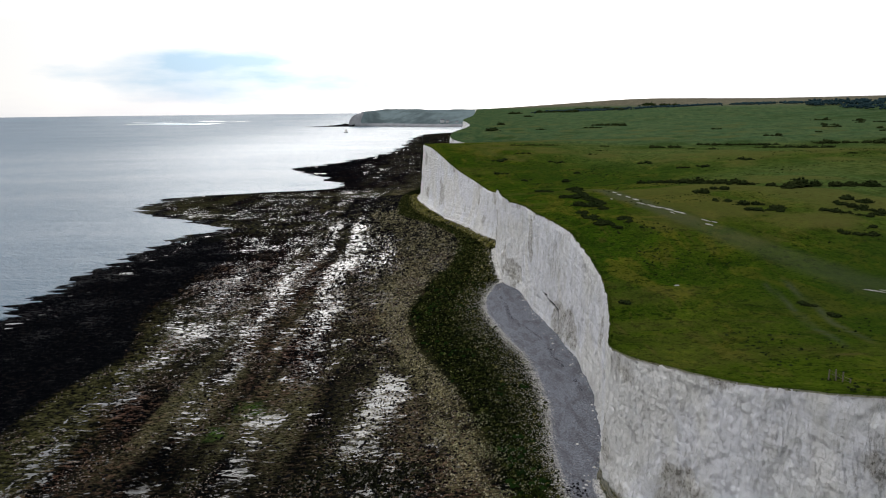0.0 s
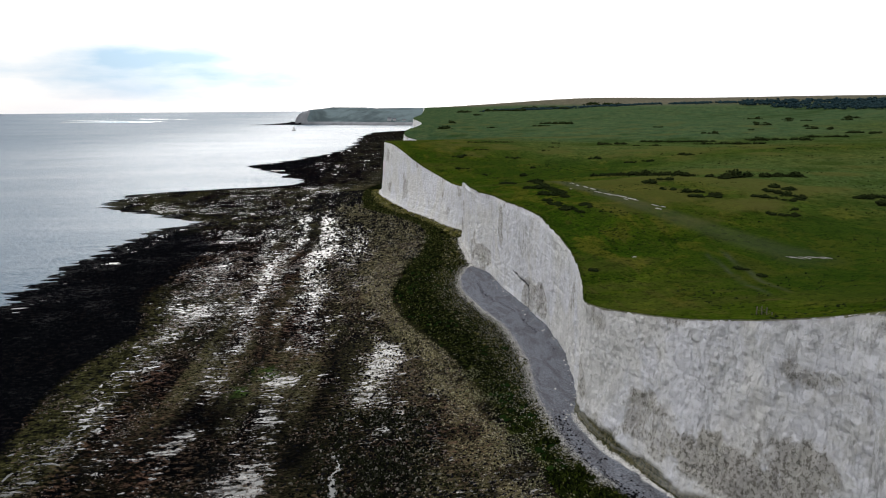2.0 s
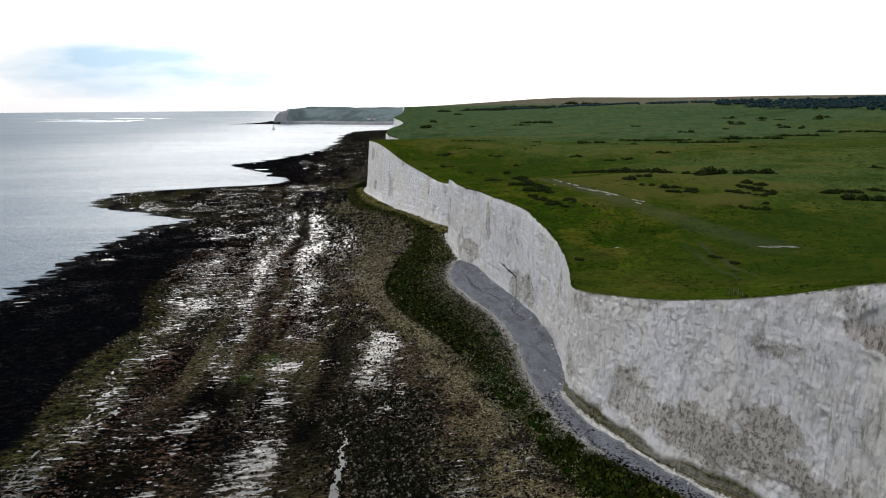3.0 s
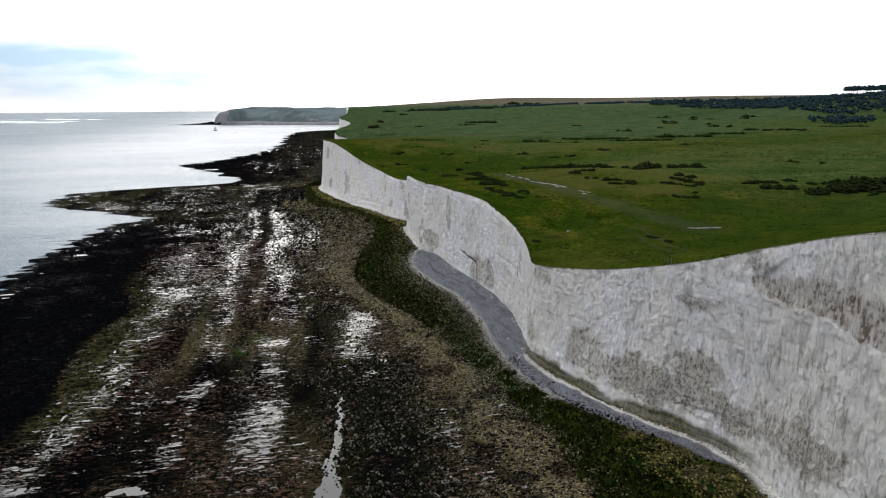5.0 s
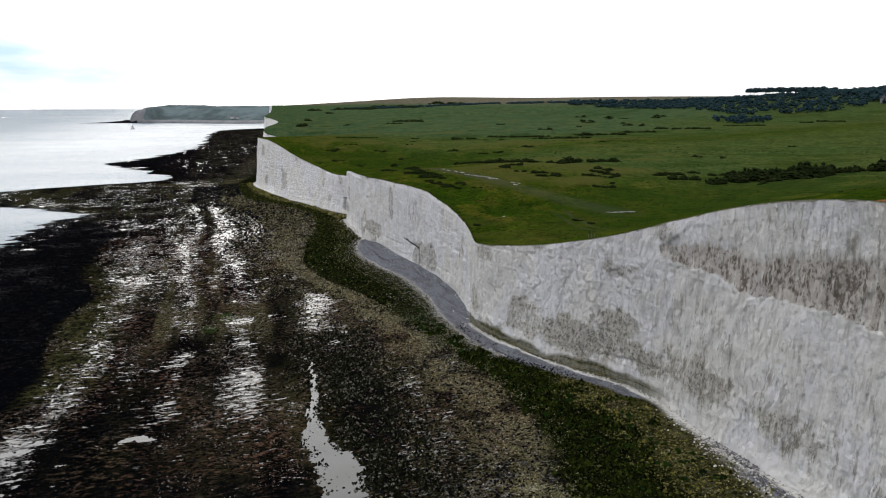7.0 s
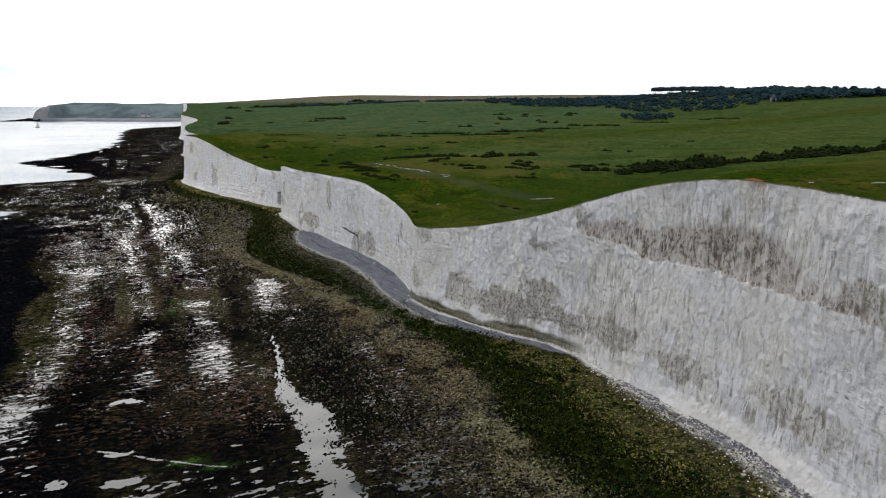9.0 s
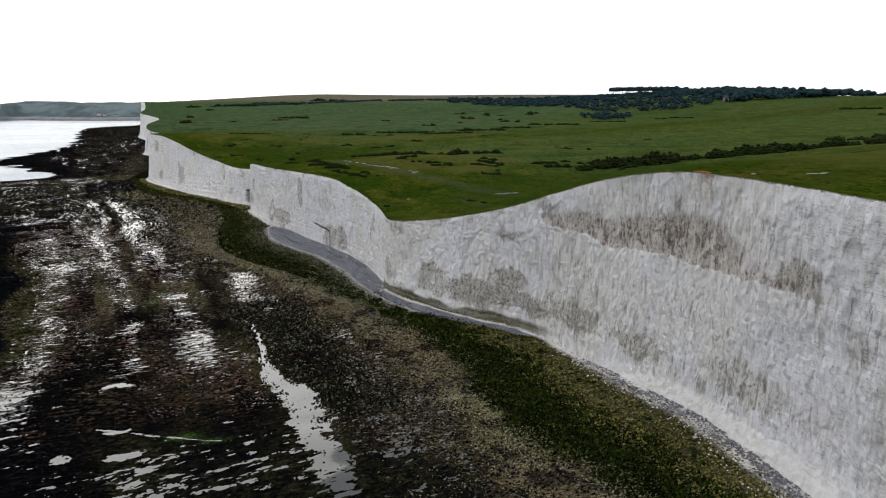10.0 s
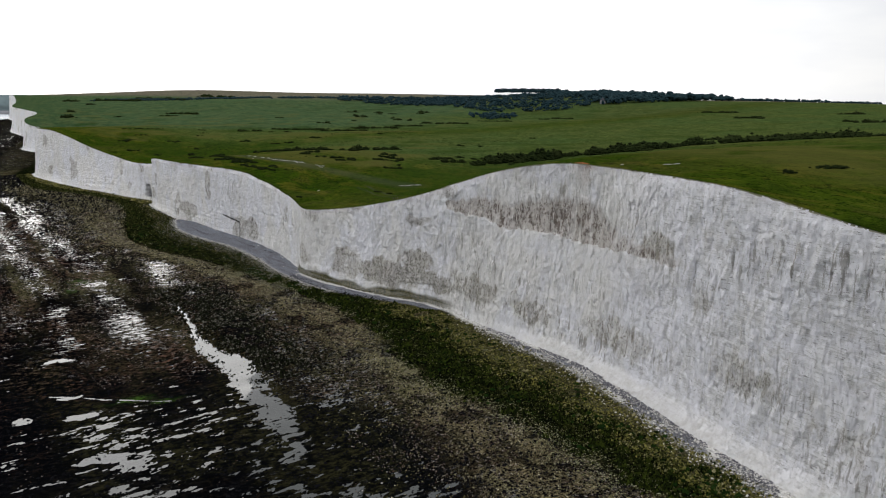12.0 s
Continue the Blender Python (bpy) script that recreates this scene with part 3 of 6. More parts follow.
# the low-water line: y, x
TIDE = [(-420, -170), (-100, -165), (100, -152), (235, -139), (347, -137), (400, -129), (432, -117), (455, -140), (500, -185), (525, -199), (575, -201), (605, -175), (628, -120), (645, -84),
        (720, -92), (800, -125), (868, -156), (930, -130), (1003, -112), (1190, -63), (1500, -52), (1900, -38), (2140, 58), (2330, 600)]


def foot_x(y):
    return curve(FOOT + FOOT_FAR, y)


def edge_z(y):
    return curve(EDGE + EDGE_FAR, y)


def tide_x(y):
    far = smooth(560, 700, y)
    return curve(TIDE, y) + (1 - far) * (3.5 * vnoise(y / 6, 0, 0, 21) + 2.5 * vnoise(y / 2.1, 0, 0, 22)) + far * (7 * vnoise(y / 22, 0, 0, 23) + 5 * vnoise(y / 8, 0, 0, 24))


def foot_z(y):
    return 2.1 + 2.4 * smooth(20, 110, y) - 0.9 * smooth(255, 330, y)


def swell(x, y):
    z = np.full(np.broadcast(x, y).shape, 45.0)
    for radius, bumps in (BROAD, MIDDLE, CLOSE):
        for bx, by, h in bumps:
            z = z + h * np.exp(-((x - bx) ** 2 + (y - by) ** 2) / (2 * radius**2))
    return z


def edge_x(y):
    return foot_x(y) + 4.0 + 3.5 * (1 - smooth(5, 45, y)) - 3.0 * smooth(98, 118, y) * (1 - smooth(330, 400, y))


def land_z(x, y):
    """The ground of the downs."""
    u = np.maximum(x - edge_x(y), 0)
    ex = edge_x(y)
    z = swell(x, y) + (edge_z(y) - swell(ex, y)) * np.exp(-((u / np.where(y > 600, 120, 42)) ** 1.3))
    return z + np.exp(-u / 900) * (0.5 * fbm(x / 24, y / 24, 0, 3, 31) * smooth(2, 20, u) + 0.12 * fbm(x / 5, y / 5, 0, 3, 33) * smooth(0.5, 4, u))


def band(y):
    """Left edge of the weedy boulders."""
    return curve([(-420, 10), (-80, 14), (-45, 13), (-30, 14.5), (-13, 14), (3, 11), (20, 13), (40, 16), (55, 18.5), (72, 18.5), (90, 15.5), (111, 12), (133, 8), (161, 4), (194, -5.5), (221, -10), (257, -7), (316, 5), (374, 8), (412, -3), (472, -26), (531, -26), (600, -20), (700, 5), (2400, 500)], y)


def tan_x(y):
    """Seaward edge of the khaki cobbles."""
    return curve([(-420, -14), (-45, -9), (-27, -5), (-12, -2), (5, 1), (38, 3.5), (60, 3), (85, 4), (110, 2), (126, -2), (155, -2.5), (199, -12), (225, -18), (275, -20), (330, -16), (400, -22), (472, -40), (600, -36), (2400, 480)], y)


def kelp_x(y):
    """Landward edge of the black weed along the low-water line."""
    return curve([(-420, -98), (60, -95), (118, -88), (160, -90), (205, -87), (240, -94), (280, -99), (336, -96), (400, -114), (450, -130), (500, -174), (560, -190), (620, -130), (2400, -40)], y)


def beach_x(y):
    """Seaward edge of the shingle."""
    return curve([(-420, 200), (50, 200), (56, 45.5), (64, 40.5), (74, 33.5), (90, 24.6), (100, 21.6), (112, 20.3), (126, 20.3), (152, 22.5), (177, 22), (205, 17.5), (230, 14.5), (252, 17.5), (266, 24), (275, 60), (2400, 900)], y)


def shore_z(x, y):
    """The foreshore without its rough relief."""
    w, f = tide_x(y), foot_x(y)
    q = (x - w) / np.maximum(f - w, 5)
    up = smooth(0.60, 1.0, q)
    z = 0.5 * smooth(-0.07, 0.22, q) + 0.25 * np.maximum(q, 0) + (foot_z(y) - 0.8) * up
    return z - 2.2 * smooth(0, 45, w - x)


def sheet(name, X, Y, Z, mat, attrs=None, flip=False):
    """A mesh from a grid of places."""
    r, c = X.shape
    co = np.stack([X, Y, Z], -1).reshape(-1, 3)
    ix = np.arange(r * c).reshape(r, c)
    q = np.stack([ix[:-1, :-1], ix[:-1, 1:], ix[1:, 1:], ix[1:, :-1]], -1).reshape(-1, 4)
    if flip:
        q = q[:, ::-1]
    return raw_mesh(name, co, q, mat, attrs)


def raw_mesh(name, co, faces, mat, attrs=None, is_smooth=True):
    me = bpy.data.meshes.new(name)
    n = faces.shape[1]
    me.vertices.add(len(co))
    me.vertices.foreach_set("co", np.ascontiguousarray(co, np.float32).ravel())
    me.loops.add(faces.size)
    me.loops.foreach_set("vertex_index", np.ascontiguousarray(faces, np.int32).ravel())
    me.polygons.add(len(faces))
    me.polygons.foreach_set("loop_start", np.arange(0, faces.size, n, dtype=np.int32))
    me.polygons.foreach_set("loop_total", np.full(len(faces), n, np.int32))
    me.polygons.foreach_set("use_smooth", np.full(len(faces), is_smooth))
    me.update(calc_edges=True)
    me.materials.append(mat)
    for key, val in (attrs or {}).items():
        at = me.attributes.new(key, "FLOAT", "POINT")
        at.data.foreach_set("value", np.ascontiguousarray(val, np.float32).ravel())
    return new(name, me)


def steps(*parts):
    """Places along a line: (from, to, step) after one another."""
    return np.concatenate([np.arange(a, b, s) for a, b, s in parts])


# ---- chalk cliffs ----
CY = steps((-420, -240, 4), (-240, -95, 0.8), (-95, 130, 0.33), (130, 270, 0.55), (270, 560, 0.9), (560, 1250, 4), (1250, 2331, 10))
V = np.linspace(0, 1, 132)
GRIMY = [(68, 17, 9, 5, 0.8, 0.1), (75, 11, 15, 5.5, 0.95, 0.2), (60, 10.5, 9, 4.5, 0.9, 0.5), (94, 15.5, 7, 3.5, 0.7, 0.0), (44, 11.5, 15, 6.5, 0.72, 1.0), (22, 11, 15, 5.5, 0.55, 0.9), (-12, 11.8, 20, 5, 0.5, 1.0), (-52, 17, 15, 6, 0.55, 0.9), (-22, 36, 11, 4.8, 0.6, 1.0),
         (-40, 28, 8, 5, 0.45, 0.5), (0, 21, 16, 5, 0.1, 0.45), (30, 25, 14, 4, 0.1, 0.4), (20, 43, 22, 5, 0.25, 0.7), (-75, 13, 12, 5, 0.5, 0.7), (205, 25, 9, 6, 0.3, 0.5), (150, 20, 9, 8, 0.3, 0.5)]


def build_cliff():
    Y, T = np.meshgrid(CY, V, indexing="ij")
    fx, fz, ez = foot_x(CY), foot_z(CY) - 0.6, edge_z(CY)
    dx = np.gradient(fx, CY)
    ln = np.sqrt(1 + dx**2)
    nx, ny = (1 / ln)[:, None], (-dx / ln)[:, None]
    Z = fz[:, None] + (ez - fz)[:, None] * T
    south = (1 - smooth(5, 45, CY))[:, None]
    H = Z - fz[:, None]
    lean = (edge_x(CY) - fx)[:, None] / np.maximum(nx, 0.5)
    talus = 3.2 * south * smooth(0, 4.2, H)
    off = talus + (lean - 3.2 * south) * (0.55 * T + 0.45 * (1 - (1 - T) ** 3))
    off = off + (1 - south) * 0.3 * (smooth(0, 2.2, H) - 1) * smooth(20, 40, Y) * (1 - smooth(118, 128, Y))
    fade = (smooth(0, 0.06, T) * 0.75 + 0.25) * (1 - 0.75 * south * (1 - smooth(2.5, 6, H)))
    top = 1 - 0.5 * smooth(0.95, 1.0, T)
    S = np.concatenate([[0], np.cumsum(np.hypot(np.diff(fx), np.diff(CY)))])[:, None] + 0 * T
    S0 = S
    Sw = S0 + 1.2 * fbm(S0 / 6 + 0.05 * Z, Z / 8, 0, 3, 35) + 0.10 * Z
    Zw = Z + 1.4 * fbm(S0 / 7, Z / 6 + 0.03 * S0, 0, 3, 37)
    rough = 1.4 * fbm(Sw / 24, Zw / 40, 0, 3, 41) + 0.5 * fbm(Sw / 5.5, Zw / 30, 0, 3, 43) + 0.16 * fbm(Sw / 1.5, Zw / 9, 0, 3, 45, 0.65) + 0.08 * fbm(Sw / 1.1, Zw / 1.3, 0, 3, 47, 0.7)
    ledge = 0.20 * facets(Sw / 6.0, Zw / 12, 51) + 0.20 * facets(Sw / 1.8, Zw / 3.2, 52) + 0.14 * facets(Sw / 0.9, Zw / 1.1, 54)
    bed = 0.16 * np.maximum(vnoise(S / 60, (Z + 0.3 * fbm(S / 9, Z / 6, 0, 2, 58)) / 0.5, 0, 53), 0) ** 2
    runnel = np.abs(vnoise(Sw / 1.5, Zw / 11, 0, 55)) + 0.5 * np.abs(vnoise(Sw / 0.75, Zw / 6, 0, 56))
    rough = rough + 0.55 * (0.45 - runnel) * (0.15 + 0.85 * smooth(-0.1, 0.3, fbm(S / 16, Z / 8, 0, 3, 70))) * (1 - 0.45 * smooth(50, 70, Y) * (1 - smooth(125, 140, Y)))
    bed = bed + 0.16 * smooth(0.15, 0.5, vnoise(S / 45, (Z + 0.05 * S) / 0.9, 0, 57)) * (1 - smooth(9, 14, Z)) * smooth(40, 58, Y)
    off = off + (rough + ledge) * fade * top + bed * fade
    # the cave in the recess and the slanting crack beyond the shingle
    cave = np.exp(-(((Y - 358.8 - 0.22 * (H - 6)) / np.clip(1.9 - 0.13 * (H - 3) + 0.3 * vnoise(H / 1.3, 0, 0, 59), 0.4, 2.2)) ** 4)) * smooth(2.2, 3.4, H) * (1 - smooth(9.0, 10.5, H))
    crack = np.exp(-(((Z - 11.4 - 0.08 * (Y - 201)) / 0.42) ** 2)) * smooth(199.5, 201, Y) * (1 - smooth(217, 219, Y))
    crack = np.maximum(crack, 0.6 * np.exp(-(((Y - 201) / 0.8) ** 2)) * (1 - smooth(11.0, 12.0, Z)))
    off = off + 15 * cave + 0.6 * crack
    # the foot of the brown weathered face, and its ragged left end
    lip = curve([(-420, 33), (-40, 32.6), (-22, 32.2), (-1, 31.8), (9, 31.9), (19, 32.5), (33, 31.6), (46, 33.2), (56, 33.2), (62, 35.5), (2400, 36)], Y)
    above = Z - lip - 0.35 * vnoise(Y / 3.2, 0, 0, 61) - 0.35 * vnoise(Y / 1.1, 3, 0, 62)
    deep = curve([(-420, 3), (-25, 4), (-8, 6.5), (3, 13), (12, 11), (33, 8.5), (48, 6.5), (60, 3.0), (2400, 3)], Y)
    worn = smooth(-0.1, 0.35, above) * (1 - 0.75 * smooth(0.35, 1.1, above / deep)) * (1 - smooth(57.2, 59.2, Y + 0.6 * vnoise(Z / 1.5, 5, 0, 64))) * (0.62 + 0.38 * smooth(-8, 8, Y)) * smooth(-44, -24, Y)
    worn = worn * (0.78 + 0.22 * np.clip(np.exp(-(((Y - 16) / 13) ** 2)) + np.exp(-(((Y - 56) / 5) ** 2)), 0, 1))
    off = off + 0.35 * worn * (1 - smooth(38, 44, Z))
    X = fx[:, None] + nx * off
    YY = Y + ny * off
    fresh = south * (1 - smooth(1.5, 5.0, H + 1.5 * fbm(Y / 5, Z / 3, 0, 2, 69)))
    rust = np.exp(-(((Y - 5.5 - 0.15 * (51.6 - Z)) / 2.4) ** 2)) * np.maximum(smooth(-2.2, -0.2, Z - ez[:, None]), 0.35 * smooth(-9.0, -0.3, Z - ez[:, None]))
    splash = (1 - smooth(2.4, 3.6, H + 0.8 * vnoise(Y / 6, 0, 0, 66))) * smooth(48, 60, Y) * (1 - smooth(124, 131, Y))
    # dull patches where the face has not fallen for long: y, z, half widths, amount
    grime, comb = np.zeros_like(Z), np.zeros_like(Z)
    edge = 0.8 * fbm(S / 7, Z / 6, 0, 5, 68, 0.75)
    for py, pz, ay, az, g, f in GRIMY:
        inside = smooth(-0.1, 0.7, 1 - np.hypot((Y - py) / ay, (Z - pz) / az) + edge)
        grime, comb = np.maximum(grime, g * inside), np.maximum(comb, f * inside)
    grime = np.maximum(grime, 0.55 * smooth(0.22, 0.42, fbm(S / 14, Z / 11, 0, 3, 67)) * (1 - 0.4 * south) * smooth(40, 60, Y))
    comb = np.maximum(comb, 0.75 * smooth(-0.05, 0.35, fbm(S / 16, Z / 8, 0, 3, 70)) * (1 - smooth(50, 66, Y)))
    # the fresh white strip below the brown lip
    clean = smooth(-9, -2.5, above + 1.5 * fbm(S / 4, Z / 5, 0, 3, 73)) * (1 - smooth(-0.4, 0.1, above)) * smooth(-14, -2, Y) * (1 - smooth(56, 62, Y))
    grime, comb = grime * (1 - 0.85 * clean), comb * (1 - 0.8 * clean)
    plate = (1 - smooth(-30, 5, Y + 6 * fbm(S / 20, Z / 12, 0, 2, 72))) * (1 - 0.6 * grime)
    block = smooth(46, 62, Y) * (1 - smooth(124, 132, Y))
    tone = 0.42 * cell_tone(Sw / 5.5, Zw / 5.0, 151) + 0.26 * cell_tone(Sw / 2.1, Zw / 1.7, 152) + 0.22 * cell_tone(Sw / 0.95, Zw / 0.8, 153)
    tone = tone * (1 - smooth(0.2, 0.6, worn)) * (1 - fresh) * (1 - 0.6 * clean) + 0.45 * clean
    strata = smooth(40, 58, Y) * (1 - smooth(8, 13, Z)) * (1 - smooth(128, 140, Y))
    # the crack mask also blackens the cave interior: its shade is put into the colour
    ob = sheet("cliff", X, YY, Z, CHALK, {"weathered": worn, "grime": grime, "comb": comb, "plate": plate, "strata": strata, "block": block, "tone": tone, "rust": rust, "fresh": fresh, "crack_cave_shade": np.maximum(np.clip(1.6 * crack - 0.35, 0, 1), np.clip(5 * cave, 0, 1)), "splash": splash}, flip=True)
    tagged(ob, "weathered white chalk sea cliff above the foreshore", "cliff", kind="structure")
    return X[:, -1], YY[:, -1], Z[:, -1]


rim_x, rim_y, rim_z = build_cliff()

# ---- downs ----
U = [0.0]
while U[-1] < 3300:
    U.append(U[-1] + min(max(0.45, 0.032 * U[-1]), 60))
U = np.array(U)


def build_downs():
    ex, ey, ez = rim_x[::2], rim_y[::2], rim_z[::2]
    X = ex[:, None] + U[None, :]
    Y = ey[:, None] + 0 * U[None, :]
    Z = land_z(X, Y)
    t = smooth(0.2, 7, U)[None, :]
    Z = ez[:, None] * (1 - t) + Z * t
    # a turf lip that hangs a little over the chalk
    X = np.concatenate([X[:, :1] - 0.06, X], 1)
    Y = np.concatenate([Y[:, :1], Y], 1)
    Z = np.concatenate([Z[:, :1] - 0.14 - 0.22 * np.maximum(vnoise(CY[::2] / 1.7, 0, 0, 76)[:, None], 0), Z], 1)
    Z[:, 1] += 0.12
    soil = np.zeros_like(X)
    soil[:, 0] = 1
    d = X - ex[:, None]
    dry = smooth(0.1, 0.5, fbm(X / 34, Y / 12, 0, 4, 71)) * (1 - smooth(15, 60, d)) * 0.35
    dry = np.maximum(dry, smooth(0.05, 0.35, fbm(X / 160, Y / 160, 0, 3, 73)) * smooth(250, 600, d) * 0.5)
    heath = 0.9 * smooth(63, 70, Z + 3 * fbm(X / 200, Y / 200, 0, 3, 74)) * smooth(1050, 1350, Y + 0.3 * X)
    heath = np.maximum(heath, 0.8 * smooth(880, 960, X + 0.3 * (Y - 400)) * (1 - smooth(700, 760, Y)) * smooth(40, 120, Y))
    upland = smooth(30, 130, d) * (0.35 + 0.65 * smooth(150, 300, Y + 0.5 * d))
    upland = upland * (1 - 0.6 * np.exp(-(((Y - 372 - 0.1 * d) / 38) ** 2)))
    # turf goes lighter on convex ground and darker on concave ground
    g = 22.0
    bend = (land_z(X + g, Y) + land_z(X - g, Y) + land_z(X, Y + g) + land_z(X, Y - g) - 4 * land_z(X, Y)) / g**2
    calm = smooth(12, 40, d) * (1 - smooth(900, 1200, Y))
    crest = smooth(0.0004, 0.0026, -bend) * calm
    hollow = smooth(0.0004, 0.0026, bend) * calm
    # where the turf takes on the painted haze tint
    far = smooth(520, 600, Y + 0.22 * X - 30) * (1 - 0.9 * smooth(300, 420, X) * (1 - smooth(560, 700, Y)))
    lane = curve([(-420, 86), (131, 80.5), (143, 79.5), (159, 76), (177, 71), (201, 65.5), (241, 61), (292, 60.5), (2400, 60)], Y)
    wide = 3.2 + 2.2 * (1 - smooth(150, 230, Y))
    track = np.exp(-(((X - lane + 0.6 * vnoise(Y / 7, 0, 0, 75)) / wide) ** 4)) * smooth(118, 140, Y) * (1 - smooth(270, 300, Y)) * (0.55 + 0.45 * smooth(180, 230, Y))
    for side in (-2.0, 1.8):
        track = np.maximum(track, 0.9 * np.exp(-(((X - 65.5 - (Y - 143) / 6 - side + 0.5 * vnoise(Y / 9, 2, 0, 77)) / 0.45) ** 2)) * smooth(98, 110, Y) * (1 - smooth(140, 150, Y)))
    for px, py, ax, ay, amount in ((49.5, 104.5, 3.6, 1.0, 0.9), (54.4, 97.5, 2.6, 0.9, 1.3), (52, 112, 4.5, 1.5, 0.6), (53, 122, 3.6, 1.6, 0.7), (58, 112.5, 2.5, 1.5, 0.9), (72, 120, 3, 2, 0.7), (99.5, 189, 5, 10, 0.9), (130, 215, 16, 6, 0.6)):
        dry = np.maximum(dry, amount * np.exp(-(((X - px) / ax) ** 2) - (((Y - py + 0.5 * (X - px)) / ay) ** 2)) * (0.5 + 0.7 * np.clip(0.5 + fbm(X / 2, Y / 2, 0, 3, 78), 0, 1)))
    rut = np.exp(-(((X - lane - wide - 0.6) / 0.7) ** 2)) * smooth(125, 140, Y) * (1 - smooth(200, 230, Y))
    hollow = np.maximum(hollow, rut)
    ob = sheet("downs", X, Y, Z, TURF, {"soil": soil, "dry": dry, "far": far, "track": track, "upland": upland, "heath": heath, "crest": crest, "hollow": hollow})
    tagged(ob, "rolling green downland of short grazed turf", "grassland", kind="structure")


build_downs()

# ---- foreshore, its pools and the sea ----
FY = steps((-420, -260, 5), (-260, -130, 1.6), (-130, -70, 0.8), (-70, 150, 0.45), (150, 300, 0.8), (300, 700, 1.6), (700, 1300, 4), (1300, 2331, 12))
FU = np.concatenate([np.linspace(0, 0.42, 60)[:-1], np.linspace(0.42, 1, 300)])


# wet runs and dry ridges of the rock: places of the middle (y, x), half width, where along y, how wet
RUNS = [([(60, -55), (95, -53), (155, -52), (190, -53), (230, -55), (290, -57), (340, -52), (480, -60)], 4.6, 66, 470, 0.36),
        ([(50, -38), (95, -37.5), (155, -36), (190, -34), (230, -37), (275, -40), (340, -38.7), (480, -48)], 6.0, 42, 480, 0.38),
        ([(120, -17), (150, -14), (172, -11), (200, -20), (230, -15)], 3.2, 118, 240, 0.42), ([(180, -72), (277, -76), (330, -80)], 5.0, 170, 330, 0.24),
        ([(250, -26), (420, -22)], 7.0, 235, 430, 0.30), ([(-80, -59), (60, -59)], 5.5, -60, 50, 0.42), ([(-80, -80), (110, -80)], 5.0, 20, 112, 0.34), ([(-80, -30), (20, -36), (45, -41)], 19.0, -85, 50, 0.24)]
RIDGES = [([(60, -50), (110, -49), (155, -45.5), (230, -48), (420, -48)], 2.8, 40, 420, 0.75), ([(60, -33), (105, -28), (150, -24), (190, -21), (230, -24), (300, -29)], 4.0, 70, 300, 0.75),
          ([(0, -12), (60, -15), (105, -14), (125, -8)], 7.0, 34, 130, 0.40), ([(0, -44), (75, -44)], 13.0, 40, 92, 0.25), ([(40, -70), (110, -70)], 5.0, 40, 115, 0.40), ([(118, -63), (200, -64)], 5.0, 110, 230, 0.3)]
POOLS = [(-60.5, 71.5, 4.3, 1.5), (-72, 34.5, 2.0, 2.0), (-61.5, 44.5, 3.4, 1.0), (-61, 31.5, 3.6, 1.8), (-61, 9, 5, 1.5)]
# the long pool: y, middle, half width
CHANNEL = [(-8, -28, 0.6), (0, -27, 2.6), (12, -26, 3.6), (24, -25.5, 3.6), (34, -25, 4.0), (44, -22.5, 4.6), (52, -23.5, 4.4), (62, -25.5, 2.4), (72, -25, 1.4), (85, -23, 0.9), (98, -21.5, 0.7), (114, -21, 0.2)]


